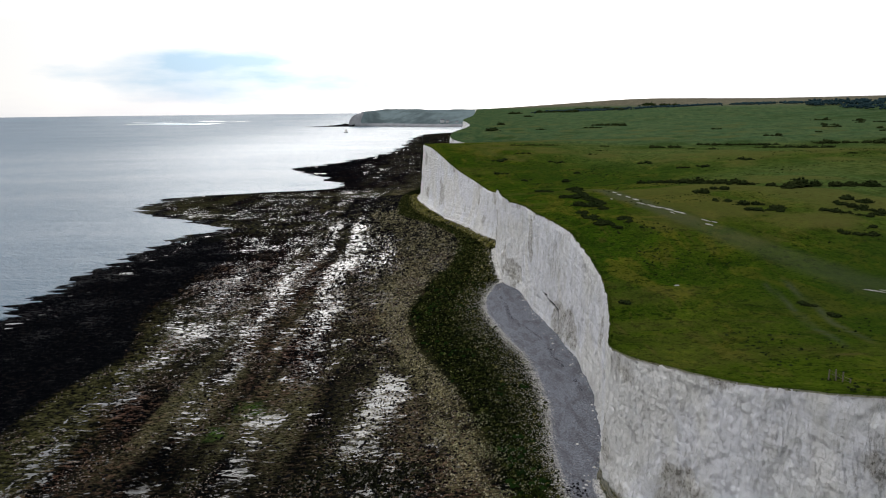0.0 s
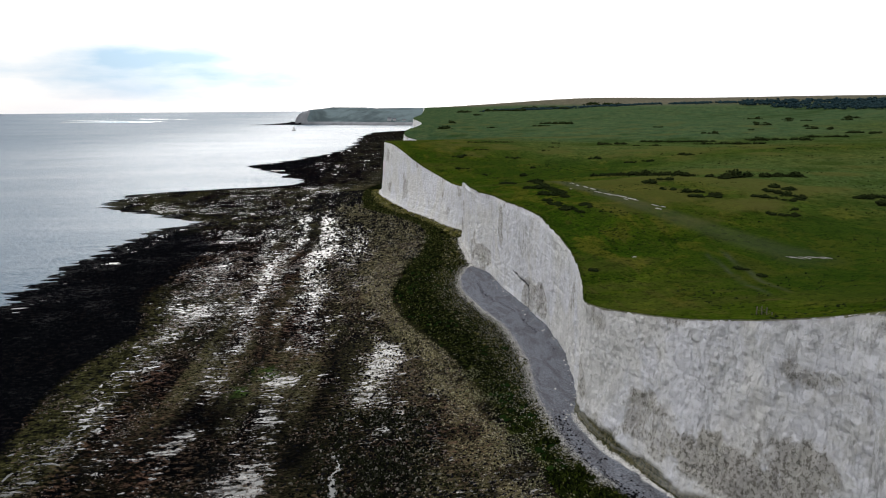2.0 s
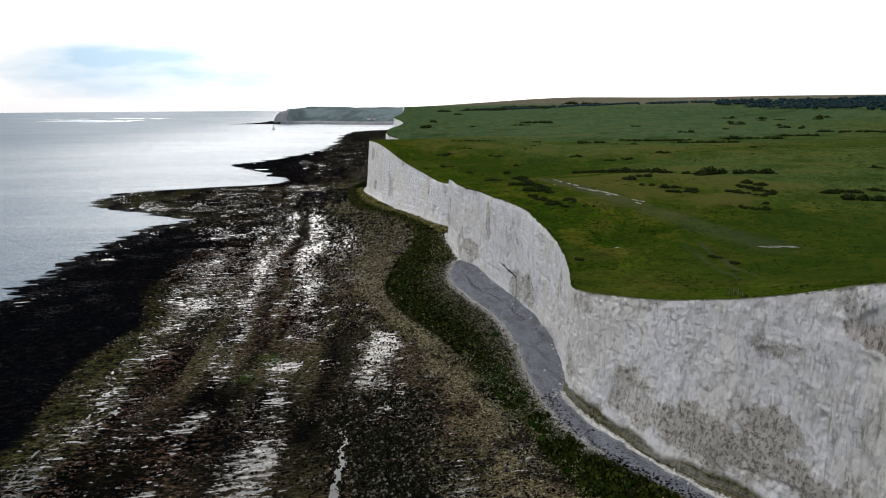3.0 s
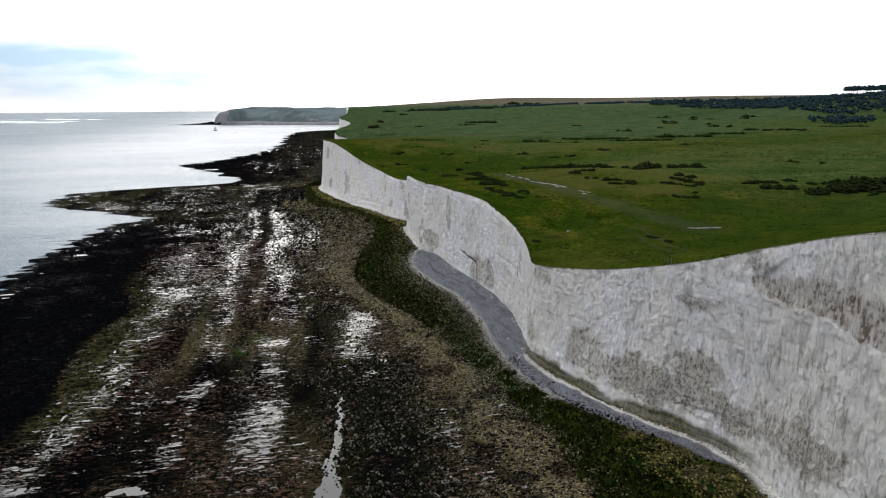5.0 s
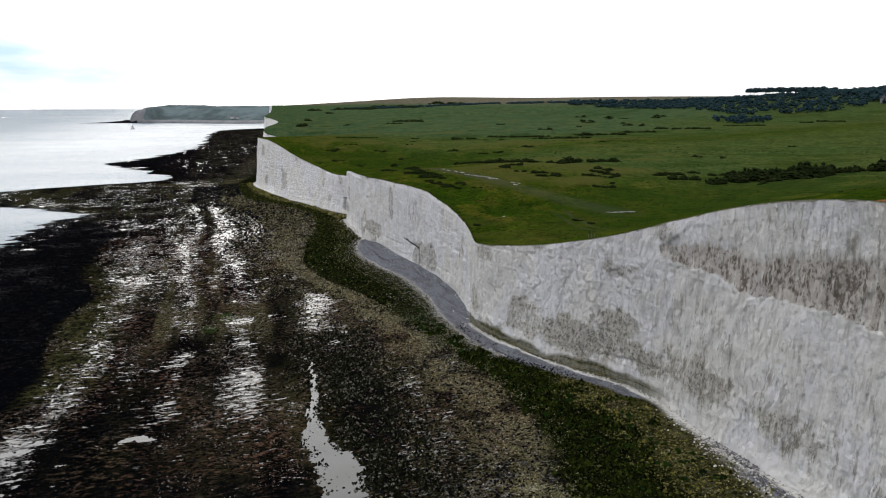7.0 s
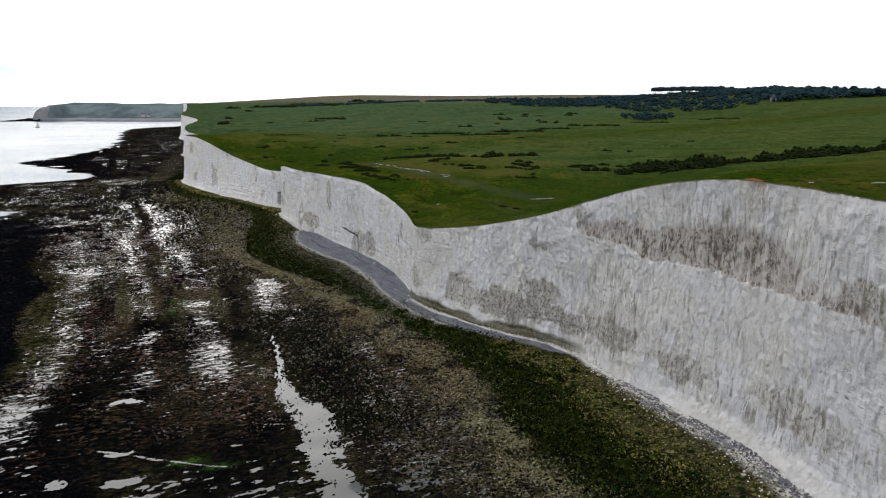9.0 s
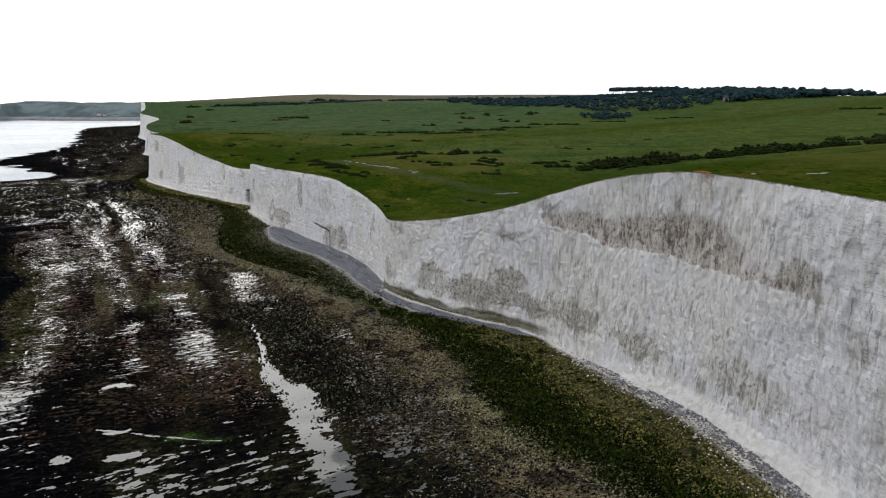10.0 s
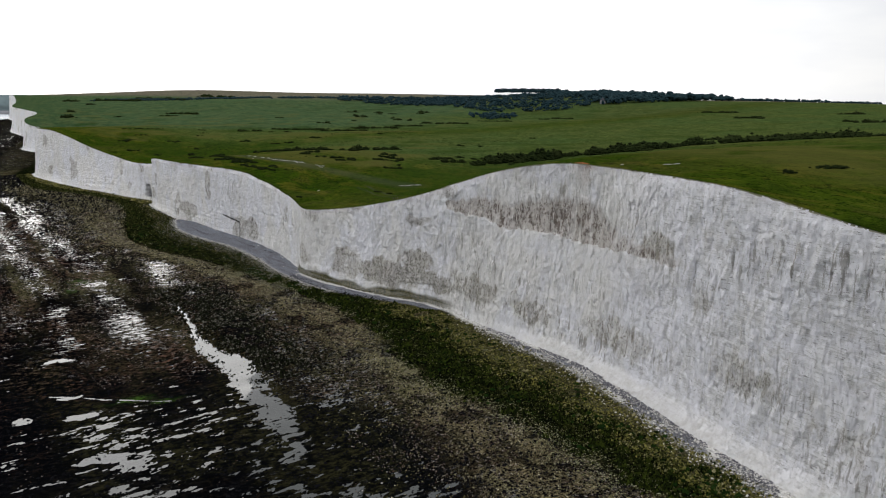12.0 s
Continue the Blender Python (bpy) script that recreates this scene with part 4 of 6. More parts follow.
def relief(x, y, coarse=False):
    """Rough height of the rock above its pools; below zero stands water."""
    w, f = tide_x(y), foot_x(y)
    q = (x - w) / np.maximum(f - w, 5)
    wx = x + 3.0 * fbm(x / 30, y / 50, 0, 2, 81) + 1.2 * fbm(x / 6, y / 12, 0, 2, 82)
    stripe = vnoise(wx / 7.5, y / 130, 0, 83) + 0.5 * vnoise(wx / 3.2, y / 60, 0, 85)
    fine = fbm(x / 3.8, y / 1.3, 0, 4, 87, 0.8)
    mid = fbm(x / 12, y / 17, 0, 3, 89)
    wet = 0.66 + 0.16 * stripe + 0.30 * mid + 0.35 * smooth(620, 660, y) * (1 - smooth(760, 820, y)) + 0.22 * smooth(780, 840, y)
    for sign, lines in ((-1, RUNS), (1, RIDGES)):
        for nodes, half, lo, hi, amount in lines:
            near = 0.75 if sign > 0 else 0.70 + 0.30 * np.maximum(smooth(165, 250, y), 1 - smooth(30, 60, y))
            wet = wet + near * sign * amount * np.exp(-(((wx - curve(nodes, y)) / half) ** 2)) * smooth(lo, lo + 22, y) * (1 - smooth(hi - 30, hi, y))
    inner = smooth(-8, 6, x - kelp_x(y) - 4)
    wet = wet + 0.6 * (1 - inner) * smooth(0.10, 0.25, q) + 0.8 * (1 - smooth(0.16, 0.30, q)) - 0.95 * (1 - smooth(0.035, 0.16, q)) + 1.5 * smooth(0.0, 9.0, x - tan_x(y) + 4)
    if coarse:
        return wet
    r = wet + fine * 1.5
    for px, py, ax, ay in POOLS:
        near = (np.abs(x - px) < 2.5 * ax + 3) & (np.abs(y - py) < 2.5 * ay + 3)
        if not np.any(near):
            continue
        e = ((x - px + 2.2 * fbm(x / 4, y / 4, 0, 4, 91, 0.65)) / ax) ** 2 + ((y - py + 2.2 * fbm(x / 4, y / 4, 0, 4, 93, 0.65)) / ay) ** 2
        r = np.where(e < 2.2, np.minimum(r, (e - 1.0) * 0.5 + 0.75 * np.maximum(fine, 0)), r)
    if np.any((y > -10) & (y < 116)):
        half = np.maximum(curve([(p[0], p[2]) for p in CHANNEL], y), 0.15)
        shift = 1.6 * fbm(x / 5, y / 5, 0, 4, 91, 0.65)
        e = np.abs(x - curve([(p[0], p[1]) for p in CHANNEL], y) + shift) / half
        broken = 0.35 + 1.1 * (1 - smooth(16, 46, y))
        pool = (e - 1.0) * 0.5 + broken * np.maximum(fine + 0.25 * fbm(x / 3, y / 3, 0, 2, 94), 0)
        r = np.where((e < 1.6) & (y > -8) & (y < 114), np.minimum(r, pool), r)
    # a thin winding run of water
    path = [(-82.4, 191.2), (-79.7, 172.8), (-80.2, 157.6), (-78.9, 147.7), (-75.7, 143.7), (-75.8, 135.2), (-76.5, 124), (-76.4, 115.7), (-80.3, 110.3), (-80.8, 104), (-79.6, 95.4)]
    gully = [(-65, 47), (-60, 43.5), (-55, 39), (-51, 36.3), (-46, 32.5), (-40.5, 29.4)]
    d = np.full(np.shape(r), 99.0)
    for i, ((ax, ay), (bx, by)) in enumerate(list(zip(gully[:-1], gully[1:])) + list(zip(path[:-1], path[1:]))):
        t = np.clip(((x - ax) * (bx - ax) + (y - ay) * (by - ay)) / ((bx - ax) ** 2 + (by - ay) ** 2), 0, 1)
        d = np.minimum(d, np.hypot(x - ax - t * (bx - ax), y - ay - t * (by - ay)) - (0.22 - 0.05 * i if i < 5 else 0.0))
    r = np.where(d < 3, np.minimum(r, (d - 0.12 - 0.35 * fine) * 0.8), r)
    return 0.16 * r


GREEN = [(-41.5, 160, 3.0, 4.0), (-46, 147, 2.0, 3.0), (-50, 35.5, 4.0, 1.6), (-44, 31.5, 3.0, 1.0)]


def build_foreshore():
    w, f = tide_x(FY) - 45, foot_x(FY) + 3
    X = w[:, None] + (f - w)[:, None] * FU[None, :]
    Y = FY[:, None] + 0 * X
    base = shore_z(X, Y)
    r = relief(X, Y)
    Z = base + np.where(r > 0, r, r * 1.6) + 0.22 * fbm(X / 30, Y / 12, 0, 3, 95)
    q = (X - tide_x(Y)) / np.maximum(foot_x(Y) - tide_x(Y), 5)
    bx = X - band(Y)
    right = foot_x(Y) - X
    beach = smooth(-1.2, 0.6, X - beach_x(Y))
    ragged = 3.5 * fbm(X / 8, Y / 8, 0, 3, 97)
    across = np.clip(bx / np.maximum(np.minimum(foot_x(Y), beach_x(Y)) - band(Y), 4), 0, 1)
    mid = smooth(65, 80, Y) * (1 - smooth(580, 640, Y))
    weed = smooth(-3, 3, bx + ragged) * (1 - smooth(0.50 + 0.5 * mid, 0.72 + 0.5 * mid, across + 0.03 * ragged)) * (1 - beach)
    olive = smooth(0.46, 0.66, across + 0.03 * ragged) * (1 - beach) * smooth(-1, 3, bx)
    olive = olive * (1 - 0.85 * mid)
    olive = olive * (1 - 0.5 * smooth(90, 150, Y))
    k_in = X - kelp_x(Y) + 5 * fbm(X / 12, Y / 25, 0, 3, 101)
    kelp = 1 - smooth(-3, 5, k_in)
    kelp = np.maximum(kelp, smooth(590, 640, Y) * 0.5)
    # a flat of thin green weed inside the black one
    flat = smooth(0, 5, k_in) * (1 - smooth(-76, -66, X + 6 * fbm(X / 9, Y / 14, 0, 3, 98))) * smooth(92, 110, Y) * (1 - smooth(190, 290, Y))
    olive = np.maximum(olive, 0.95 * flat)
    olive = np.maximum(olive, 0.30 * smooth(0.15, 0.5, fbm(X / 22, Y / 45, 0, 3, 99)) * smooth(-70, -60, X) * (1 - weed))
    olive = np.maximum(olive, 0.6 * smooth(370, 430, Y) * (1 - smooth(590, 620, Y)) * smooth(-0.35, 0.2, fbm(X / 14, Y / 20, 0, 3, 113)) * (1 - weed))
    # near the low end the rock is black, with red-brown weed on the ridges
    low = 32 * smooth(-56, -46, X + 4 * fbm(X / 9, Y / 12, 0, 3, 117))
    black = (1 - smooth(70, 105, Y + low + 14 * fbm(X / 20, Y / 30, 0, 3, 104))) * (1 - smooth(-4, 4, X - curve([(-420, -12), (-45, -11), (-12, -5), (5, -9), (16, -20), (40, -25), (2400, -25)], Y))) + np.exp(-(((X + 14) / 6) ** 2)) * smooth(48, 60, Y) * (1 - smooth(105, 125, Y))
    black = np.clip(black + np.exp(-(((X + 70) / 6) ** 2)) * smooth(40, 60, Y) * (1 - smooth(100, 118, Y)), 0, 1)
    for nodes, half, lo, hi, amount in RIDGES[:2]:
        black = np.maximum(black, 0.85 * np.exp(-(((X + 3.5 * fbm(X / 6, Y / 14, 0, 4, 100, 0.7) - curve(nodes, Y)) / half) ** 2)) * smooth(lo, lo + 30, Y) * (1 - smooth(hi - 60, hi, Y)))
    kelp = np.maximum(kelp, (0.66 - 0.18 * smooth(42, 62, Y)) * black * (0.72 + 0.28 * smooth(-0.3, 0.3, fbm(X / 3, Y / 5, 0, 4, 118, 0.7))))
    red_l = curve([(-420, -14), (-45, -9), (-12, -3), (5, -6), (16, -17), (35, -9), (45, -10), (80, -7.5), (110, -8), (126, -11), (160, -12), (200, -24), (300, -30), (2400, 300)], Y)
    red = smooth(-2, 3, X - red_l + ragged) * (1 - smooth(-1, 3, X - tan_x(Y) + ragged))
    kelp = kelp * (1 - 0.75 * red)
    pale = 0.16 * smooth(0.30, 0.7, q) * smooth(-0.25, 0.35, fbm(X / 16, Y / 40, 0, 3, 103))
    grey = smooth(110, 150, Y) * smooth(-72, -60, X) * (1 - black)
    pale = np.maximum(pale, 0.34 * grey * smooth(-0.3, 0.3, fbm(X / 5, Y / 40, 0, 3, 102)))
    patchy = smooth(-0.30, 0.25, fbm(X / 4, Y / 6, 0, 4, 109, 0.7))
    pale = np.maximum(pale, smooth(-4, 6, X - tan_x(Y) + 2.0 * ragged) * (0.15 + 0.70 * patchy + 0.15 * smooth(110, 160, Y))) * (1 - weed)
    pale = np.maximum(pale, 0.22 * red * patchy) * (1 - 0.5 * smooth(230, 300, Y))
    wet = 1.25 * (1 - smooth(0.0, 1.0, relief(X, Y, True)))
    wet = np.maximum(wet, np.maximum(0.62 - 0.30 * smooth(60, 120, Y), 0.62 * smooth(150, 220, Y) * (1 - smooth(500, 560, Y))) * smooth(-0.35, 0.3, fbm(X / 9, Y / 13, 0, 3, 108)) * (1 - 0.35 * black * smooth(20, 40, Y)))
    wet = wet * (1 - 0.7 * black * (1 - smooth(45, 75, Y)))
    brown = 0.12 + 0.88 * smooth(-0.45, 0.15, fbm(X / 13, Y / 22, 0, 3, 110)) * smooth(25, 60, Y)
    brown = np.maximum(brown, red) * (1 - 0.7 * smooth(310, 390, Y))
    # small patches of bright green weed
    lettuce = np.zeros_like(X)
    for gx, gy, ax, ay in GREEN:
        lettuce = np.maximum(lettuce, np.exp(-(((X - gx) / ax) ** 2) - (((Y - gy) / ay) ** 2)) * (0.5 + np.clip(fbm(X / 2, Y / 2, 0, 3, 112), -0.5, 0.5)))
    rubble = (1 - smooth(0.8, 3.2, right + 1.2 * vnoise(Y / 3, 0, 0, 105))) * (1 - beach)
    rubble = np.maximum(rubble, (0.35 + 0.65 * smooth(-0.1, 0.3, fbm(X / 3, Y / 3, 0, 3, 106))) * (1 - smooth(2.5, 6.0, right)) * (1 - smooth(10, 40, Y)))
    rubble = np.maximum(rubble, (1 - smooth(0.5, 0.95, right + 0.5 * vnoise(Y / 2.3, 0, 0, 107))) * smooth(50, 58, Y) * (1 - smooth(112, 122, Y)))
    Z = np.where(beach > 0.02, Z * (1 - beach) + (base + 0.25) * beach, Z)
    scree = smooth(0.3, 1.2, right) * (1 - smooth(3.2, 4.8, right + 1.2 * fbm(X / 3, Y / 5, 0, 3, 115))) * smooth(-0.12, 0.10, fbm(X / 5, Y / 11, 0, 4, 116, 0.65) + 0.25 * np.exp(-(((Y - 8) / 16) ** 2))) * (1 - smooth(26, 36, Y))
    rubble = rubble * (1 - 0.9 * scree)
    ob = sheet("foreshore", X, Y, Z, ROCK, {"weed": weed, "olive": olive, "wet": wet, "kelp": kelp, "pale": pale, "shingle": np.maximum(beach, scree), "rubble": rubble, "brown": brown, "lettuce": lettuce})
    tagged(ob, "dark wave-cut rock platform at low tide with weed and shingle", "foreshore", kind="structure")
    wx = np.linspace(0, 1, 120)
    wy = steps((-260, 300, 2.5), (300, 700, 6), (700, 1300, 12))
    a, b = tide_x(wy) + 3, np.minimum(band(wy) + 2, foot_x(wy) - 4)
    X = a[:, None] + (b - a)[:, None] * wx[None, :]
    Y = wy[:, None] + 0 * X
    Z = shore_z(X, Y) + 0.22 * fbm(X / 30, Y / 12, 0, 3, 95)
    ob = sheet("tide_pools", X, Y, Z, POOL)
    tagged(ob, "shallow still tide pools reflecting the white sky", "water", kind="structure")


build_foreshore()


def build_sea():
    r = np.concatenate([np.linspace(0, 500, 60), np.geomspace(510, 4900, 70)])
    a = np.linspace(0, 2 * math.pi, 181)
    R, A = np.meshgrid(r, a, indexing="ij")
    X, Y = -30 + R * np.sin(A), -50 + R * np.cos(A)
    Z = 44.0 * smooth(3200, 6600, R) / smooth(3200, 6600, np.array(4900.0))
    ob = sheet("sea", X, Y, Z, SEA, flip=True)
    tagged(ob, "calm grey sea with bright silver glitter", "water", kind="structure")


build_sea()

# ---- the far headland across the bay ----


def build_headland():
    u = np.linspace(0, 1, 150)
    toe_x, toe_y = -345 + 1500 * u, 3060 - 330 * smooth(0, 0.30, u) + 120 * u
    top = 66 + 2.5 * vnoise(u * 9, 0, 0, 201) - 5 * smooth(0.12, 0.30, u) * (1 - smooth(0.6, 1.0, u)) + 20 * smooth(0.5, 1, u)
    top = top * (0.86 + 0.14 * smooth(0, 0.03, u))
    prof = [(0, 0), (3, 6), (14, 13), (60, 22), (110, 40), (150, 54), (190, 64), (260, 70), (420, 72), (800, 66), (1500, 50)]
    n = len(prof)
    X, Y, Z = (np.zeros((150, n)) for _ in range(3))
    steep = 1 - smooth(0.03, 0.09, u)
    for j, (d, h) in enumerate(prof):
        dd = d * (1 - 0.93 * steep) if d < 200 else d
        X[:, j] = toe_x + 0.15 * dd + 6 * vnoise(u * 30, j, 0, 203) * smooth(0, 0.06, u) + 42 * (h / 72) ** 3 * (1 - smooth(0.0, 0.05, u))
        Y[:, j] = toe_y + dd
        Z[:, j] = h / 72 * top * (1 + 0.05 * vnoise(u * 24, j * 0.7, 0, 205))
    ob = sheet("headland", X, Y, Z, HAZY_DOWN, flip=True)
    ob.data.materials.append(HAZY_CHALK)
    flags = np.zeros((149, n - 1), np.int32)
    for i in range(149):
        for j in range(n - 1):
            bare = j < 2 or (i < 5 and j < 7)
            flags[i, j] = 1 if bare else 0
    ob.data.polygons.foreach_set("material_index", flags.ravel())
    tagged(ob, "distant headland ending in a pale chalk cliff, blue-green from painted haze", "headland", kind="structure")
    # the low dark reef at its tip
    a, b = np.linspace(0, 1, 40), np.linspace(-1, 1, 9)
    A, Bv = np.meshgrid(a, b, indexing="ij")
    X = -520 + 200 * A
    Y = 3090 + 45 * Bv * (0.3 + A)
    Z = (1 - Bv**2) * (1.5 + 16 * A**2) * (0.8 + 0.3 * vnoise(A * 14, Bv * 2, 0, 211)) - 0.4
    ob = sheet("reef", X, Y, Z, BLACK, flip=True)
    tagged(ob, "low dark reef running out from the far headland", "reef", kind="structure")


build_headland()

# ---- helpers for things ----


def part(name, bm, mat, parent, label=""):
    """Links a bmesh as one mesh under a thing."""
    me = bpy.data.meshes.new(name)
    bm.to_mesh(me)
    bm.free()
    me.materials.append(mat)
    ob = new(name, me)
    ob.parent = parent
    return tagged(ob, label)


def thing(name, x, y, z, label, category, group="", turn=0.0):
    ob = new(name)
    ob.matrix_world = pose(x, y, z, 0, 0, turn)
    return tagged(ob, label, category, group)


def box(bm, size, at, bevel=0.0, turn=0.0):
    m = pose(*at, 0, 0, turn) @ Matrix.Diagonal((*size, 1))
    made = bmesh.ops.create_cube(bm, size=1.0, matrix=m)
    if bevel:
        edges = list({e for v in made["verts"] for e in v.link_edges})
        bmesh.ops.bevel(bm, geom=edges, offset=bevel, segments=1, affect="EDGES")


PHI = (1 + 5**0.5) / 2
ICO_V = np.array([(-1, PHI, 0), (1, PHI, 0), (-1, -PHI, 0), (1, -PHI, 0), (0, -1, PHI), (0, 1, PHI), (0, -1, -PHI), (0, 1, -PHI), (PHI, 0, -1), (PHI, 0, 1), (-PHI, 0, -1), (-PHI, 0, 1)]) / 1.9
ICO_F = np.array([(0, 11, 5), (0, 5, 1), (0, 1, 7), (0, 7, 10), (0, 10, 11), (1, 5, 9), (5, 11, 4), (11, 10, 2), (10, 7, 6), (7, 1, 8),
                  (3, 9, 4), (3, 4, 2), (3, 2, 6), (3, 6, 8), (3, 8, 9), (4, 9, 5), (2, 4, 11), (6, 2, 10), (8, 6, 7), (9, 8, 1)])
OCT_V = np.array([(1, 0, 0), (-1, 0, 0), (0, 1, 0), (0, -1, 0), (0, 0, 1), (0, 0, -1)], float)
OCT_F = np.array([(0, 2, 4), (2, 1, 4), (1, 3, 4), (3, 0, 4), (2, 0, 5), (1, 2, 5), (3, 1, 5), (0, 3, 5)])


CAP_V = np.array([(1, 0, -0.35), (0, 1, -0.35), (-1, 0, -0.35), (0, -1, -0.35), (0.1, -0.1, 0.95)], float)
CAP_F = np.array([(0, 1, 4), (1, 2, 4), (2, 3, 4), (3, 0, 4)])


def lumps(P, size, rng, fine=True, flat=0.6, jitter=0.3):
    """Many uneven stones or leaf clumps: places (n, 3) and radii (n,)."""
    V, F = (ICO_V, ICO_F) if fine is True else (CAP_V, CAP_F) if fine == "sunk" else (OCT_V, OCT_F)
    n = len(P)
    a = rng.uniform(0, 2 * math.pi, n)
    sc = size[:, None] * rng.uniform(0.65, 1.35, (n, 3)) * np.array([1, 1, flat])
    v = V[None] * (1 + rng.uniform(-jitter, jitter, (n, len(V), 1))) * sc[:, None, :]
    c, s = np.cos(a)[:, None], np.sin(a)[:, None]
    v = np.stack([v[..., 0] * c - v[..., 1] * s, v[..., 0] * s + v[..., 1] * c, v[..., 2]], -1) + P[:, None, :]
    f = F[None] + (np.arange(n) * len(V))[:, None, None]
    return v.reshape(-1, 3), f.reshape(-1, 3)


def strew(name, P, size, mat, label, category, seed, fine=True, flat=0.6, jitter=0.3):
    rng = np.random.default_rng(seed)
    co, fa = lumps(P, size, rng, fine, flat, jitter)
    ob = raw_mesh(name, co, fa, mat, is_smooth=False)
    return tagged(ob, label, category, kind="stuff")


# ---- stones of the foreshore ----


def ground_at(x, y):
    r = relief(x, y)
    return shore_z(x, y) + np.where(r > 0, r, r * 1.6) + 0.22 * fbm(x / 30, y / 12, 0, 3, 95)


def strew_foreshore():
    rng = np.random.default_rng(11)

    def rows(n, lo, hi, power=1.6):
        y = -95 + (hi + 95) * rng.uniform(0, 1, n) ** power
        return np.where(rng.uniform(0, 1, n) < 0.22, rng.uniform(lo, -95, n), y)

    # weed-covered boulders under the cliff, black-green seaward and olive landward
    for name, mat, lo, hi, n, label, seed in (("weedy_boulders", WEEDY, -0.05, 0.62, 48000, "black-green weed-covered boulders below the chalk cliff", 21),
                                               ("olive_boulders", OLIVE, 0.42, 1.0, 48000, "olive weed-covered boulders near the cliff foot", 27)):
        y = rows(n, -250, 560)
        l, r = band(y), np.minimum(foot_x(y) - 1.8, beach_x(y) - 0.2)
        x = l + (r - l) * (lo + (hi - lo) * np.where(y > 110, 0.12 + 0.88 * rng.beta(1.6, 1.4, n), np.where(y < 10, rng.beta(1.6, 1.6, n) * 1.12 - 0.12 * (lo > 0.2), rng.beta(1.6, 1.6, n))))
        wide = (y > 70) & (y < 340) & (seed == 21)
        x = np.where(wide, l + (r - l) * rng.uniform(0.1, 1.0, n), x)
        keep = (fbm(x / 5, y / 5, 0, 3, 301 + seed) > -0.42) & ((seed == 21) | (rng.uniform(0, 1, n) > np.where((y > 70) & (y < 340), 0.93, np.where(y > 110, 0.4, 0.0))))
        x, y = x[keep], y[keep]
        s = rng.uniform(0.09, 0.33, len(x)) * (1 + 0.9 * smooth(100, 400, y)) * (1 + 0.8 * (rng.uniform(0, 1, len(x)) > 0.95))
        strew(name, np.stack([x, y, ground_at(x, y) + 0.1 * s], -1), s, mat, label, "boulders", seed, fine="sunk", flat=0.75)
    # mounds of wrack and pale pebbles between the boulders
    n = 2600
    y = rows(n, -250, 420)
    x = band(y) + (np.minimum(foot_x(y) - 3, beach_x(y) - 1.5) - band(y)) * rng.beta(1.8, 2.2, n)
    keep = fbm(x / 7, y / 9, 0, 3, 341) > 0.0
    x, y = x[keep], y[keep]
    s = rng.uniform(0.25, 0.75, len(x))
    strew("weed_mounds", np.stack([x, y, ground_at(x, y)], -1), s, WRACK, "dark green mounds of wrack among the boulders", "seaweed", 29, flat=0.55)
    # bold black-green heads standing in drifts, thickest where the band widens
    n = 30000
    y = -95 + 210 * rng.uniform(0, 1, n)
    l, r = band(y), np.minimum(foot_x(y) - 2.5, beach_x(y) - 0.6)
    x = l + (r - l) * (rng.beta(1.5, 1.9, n) * 1.08 - 0.06)
    keep = fbm(x / 3.2, y / 3.2, 0, 3, 351) + 0.35 * fbm(x / 11, y / 14, 0, 2, 353) - 0.45 * smooth(0.40, 0.75, (x - l) / (r - l)) * (1 - smooth(45, 70, y)) > 0.04
    x, y = x[keep], y[keep]
    s = rng.uniform(0.20, 0.52, len(x)) * (1 + 0.6 * (rng.uniform(0, 1, len(x)) > 0.93))
    strew("weed_heads", np.stack([x, y, ground_at(x, y) + 0.18 * s], -1), s, HEAD, "black-green weed-hung boulders standing in drifts", "boulders", 37, fine="sunk", flat=0.8)
    # dark boulders with weed on them in the black reef beside the channel
    n = 14000
    y = rng.uniform(30, 130, n)
    x = -14 + rng.normal(0, 5.5, n)
    keep = (fbm(x / 3, y / 4, 0, 3, 355) > -0.12) & (relief(x, y) > -0.05)
    x, y = x[keep], y[keep]
    s = rng.uniform(0.16, 0.48, len(x))
    strew("reef_boulders", np.stack([x, y, ground_at(x, y) + 0.15 * s], -1), s, REEF, "dark green weed-covered boulders on a black reef", "boulders", 38, fine="sunk", flat=0.75)
    n = 9000
    y = rows(n, -250, 420, 2.2)
    x = band(y) + (np.minimum(foot_x(y) - 2, beach_x(y) - 0.3) - band(y)) * np.where(y > 70, rng.uniform(0.6, 1.0, n), rng.uniform(-0.2, 1.0, n))
    s = rng.uniform(0.05, 0.14, n) * (1 + 1.2 * smooth(100, 400, y))
    strew("pebbles", np.stack([x, y, ground_at(x, y) + 0.12], -1), s, COBBLE, "pale and khaki pebbles lying among weedy boulders", "pebbles", 30, fine="sunk", flat=0.7)
    n = 16000
    y = rng.uniform(-180, 150, n)
    x = band(y) + rng.normal(-1.2, 3.2, n)
    keep = fbm(x / 4, y / 6, 0, 3, 345) > -0.1
    x, y = x[keep], y[keep]
    s = rng.uniform(0.05, 0.15, len(x))
    strew("pale_pebbles", np.stack([x, y, ground_at(x, y) + 0.12], -1), s, PALE, "pale weed-stained pebbles edging the boulders", "pebbles", 33, fine="sunk", flat=0.7)
    # brown and pale cobbles seaward of them
    n = 70000
    y = rows(n, -250, 480)
    l = tan_x(y)
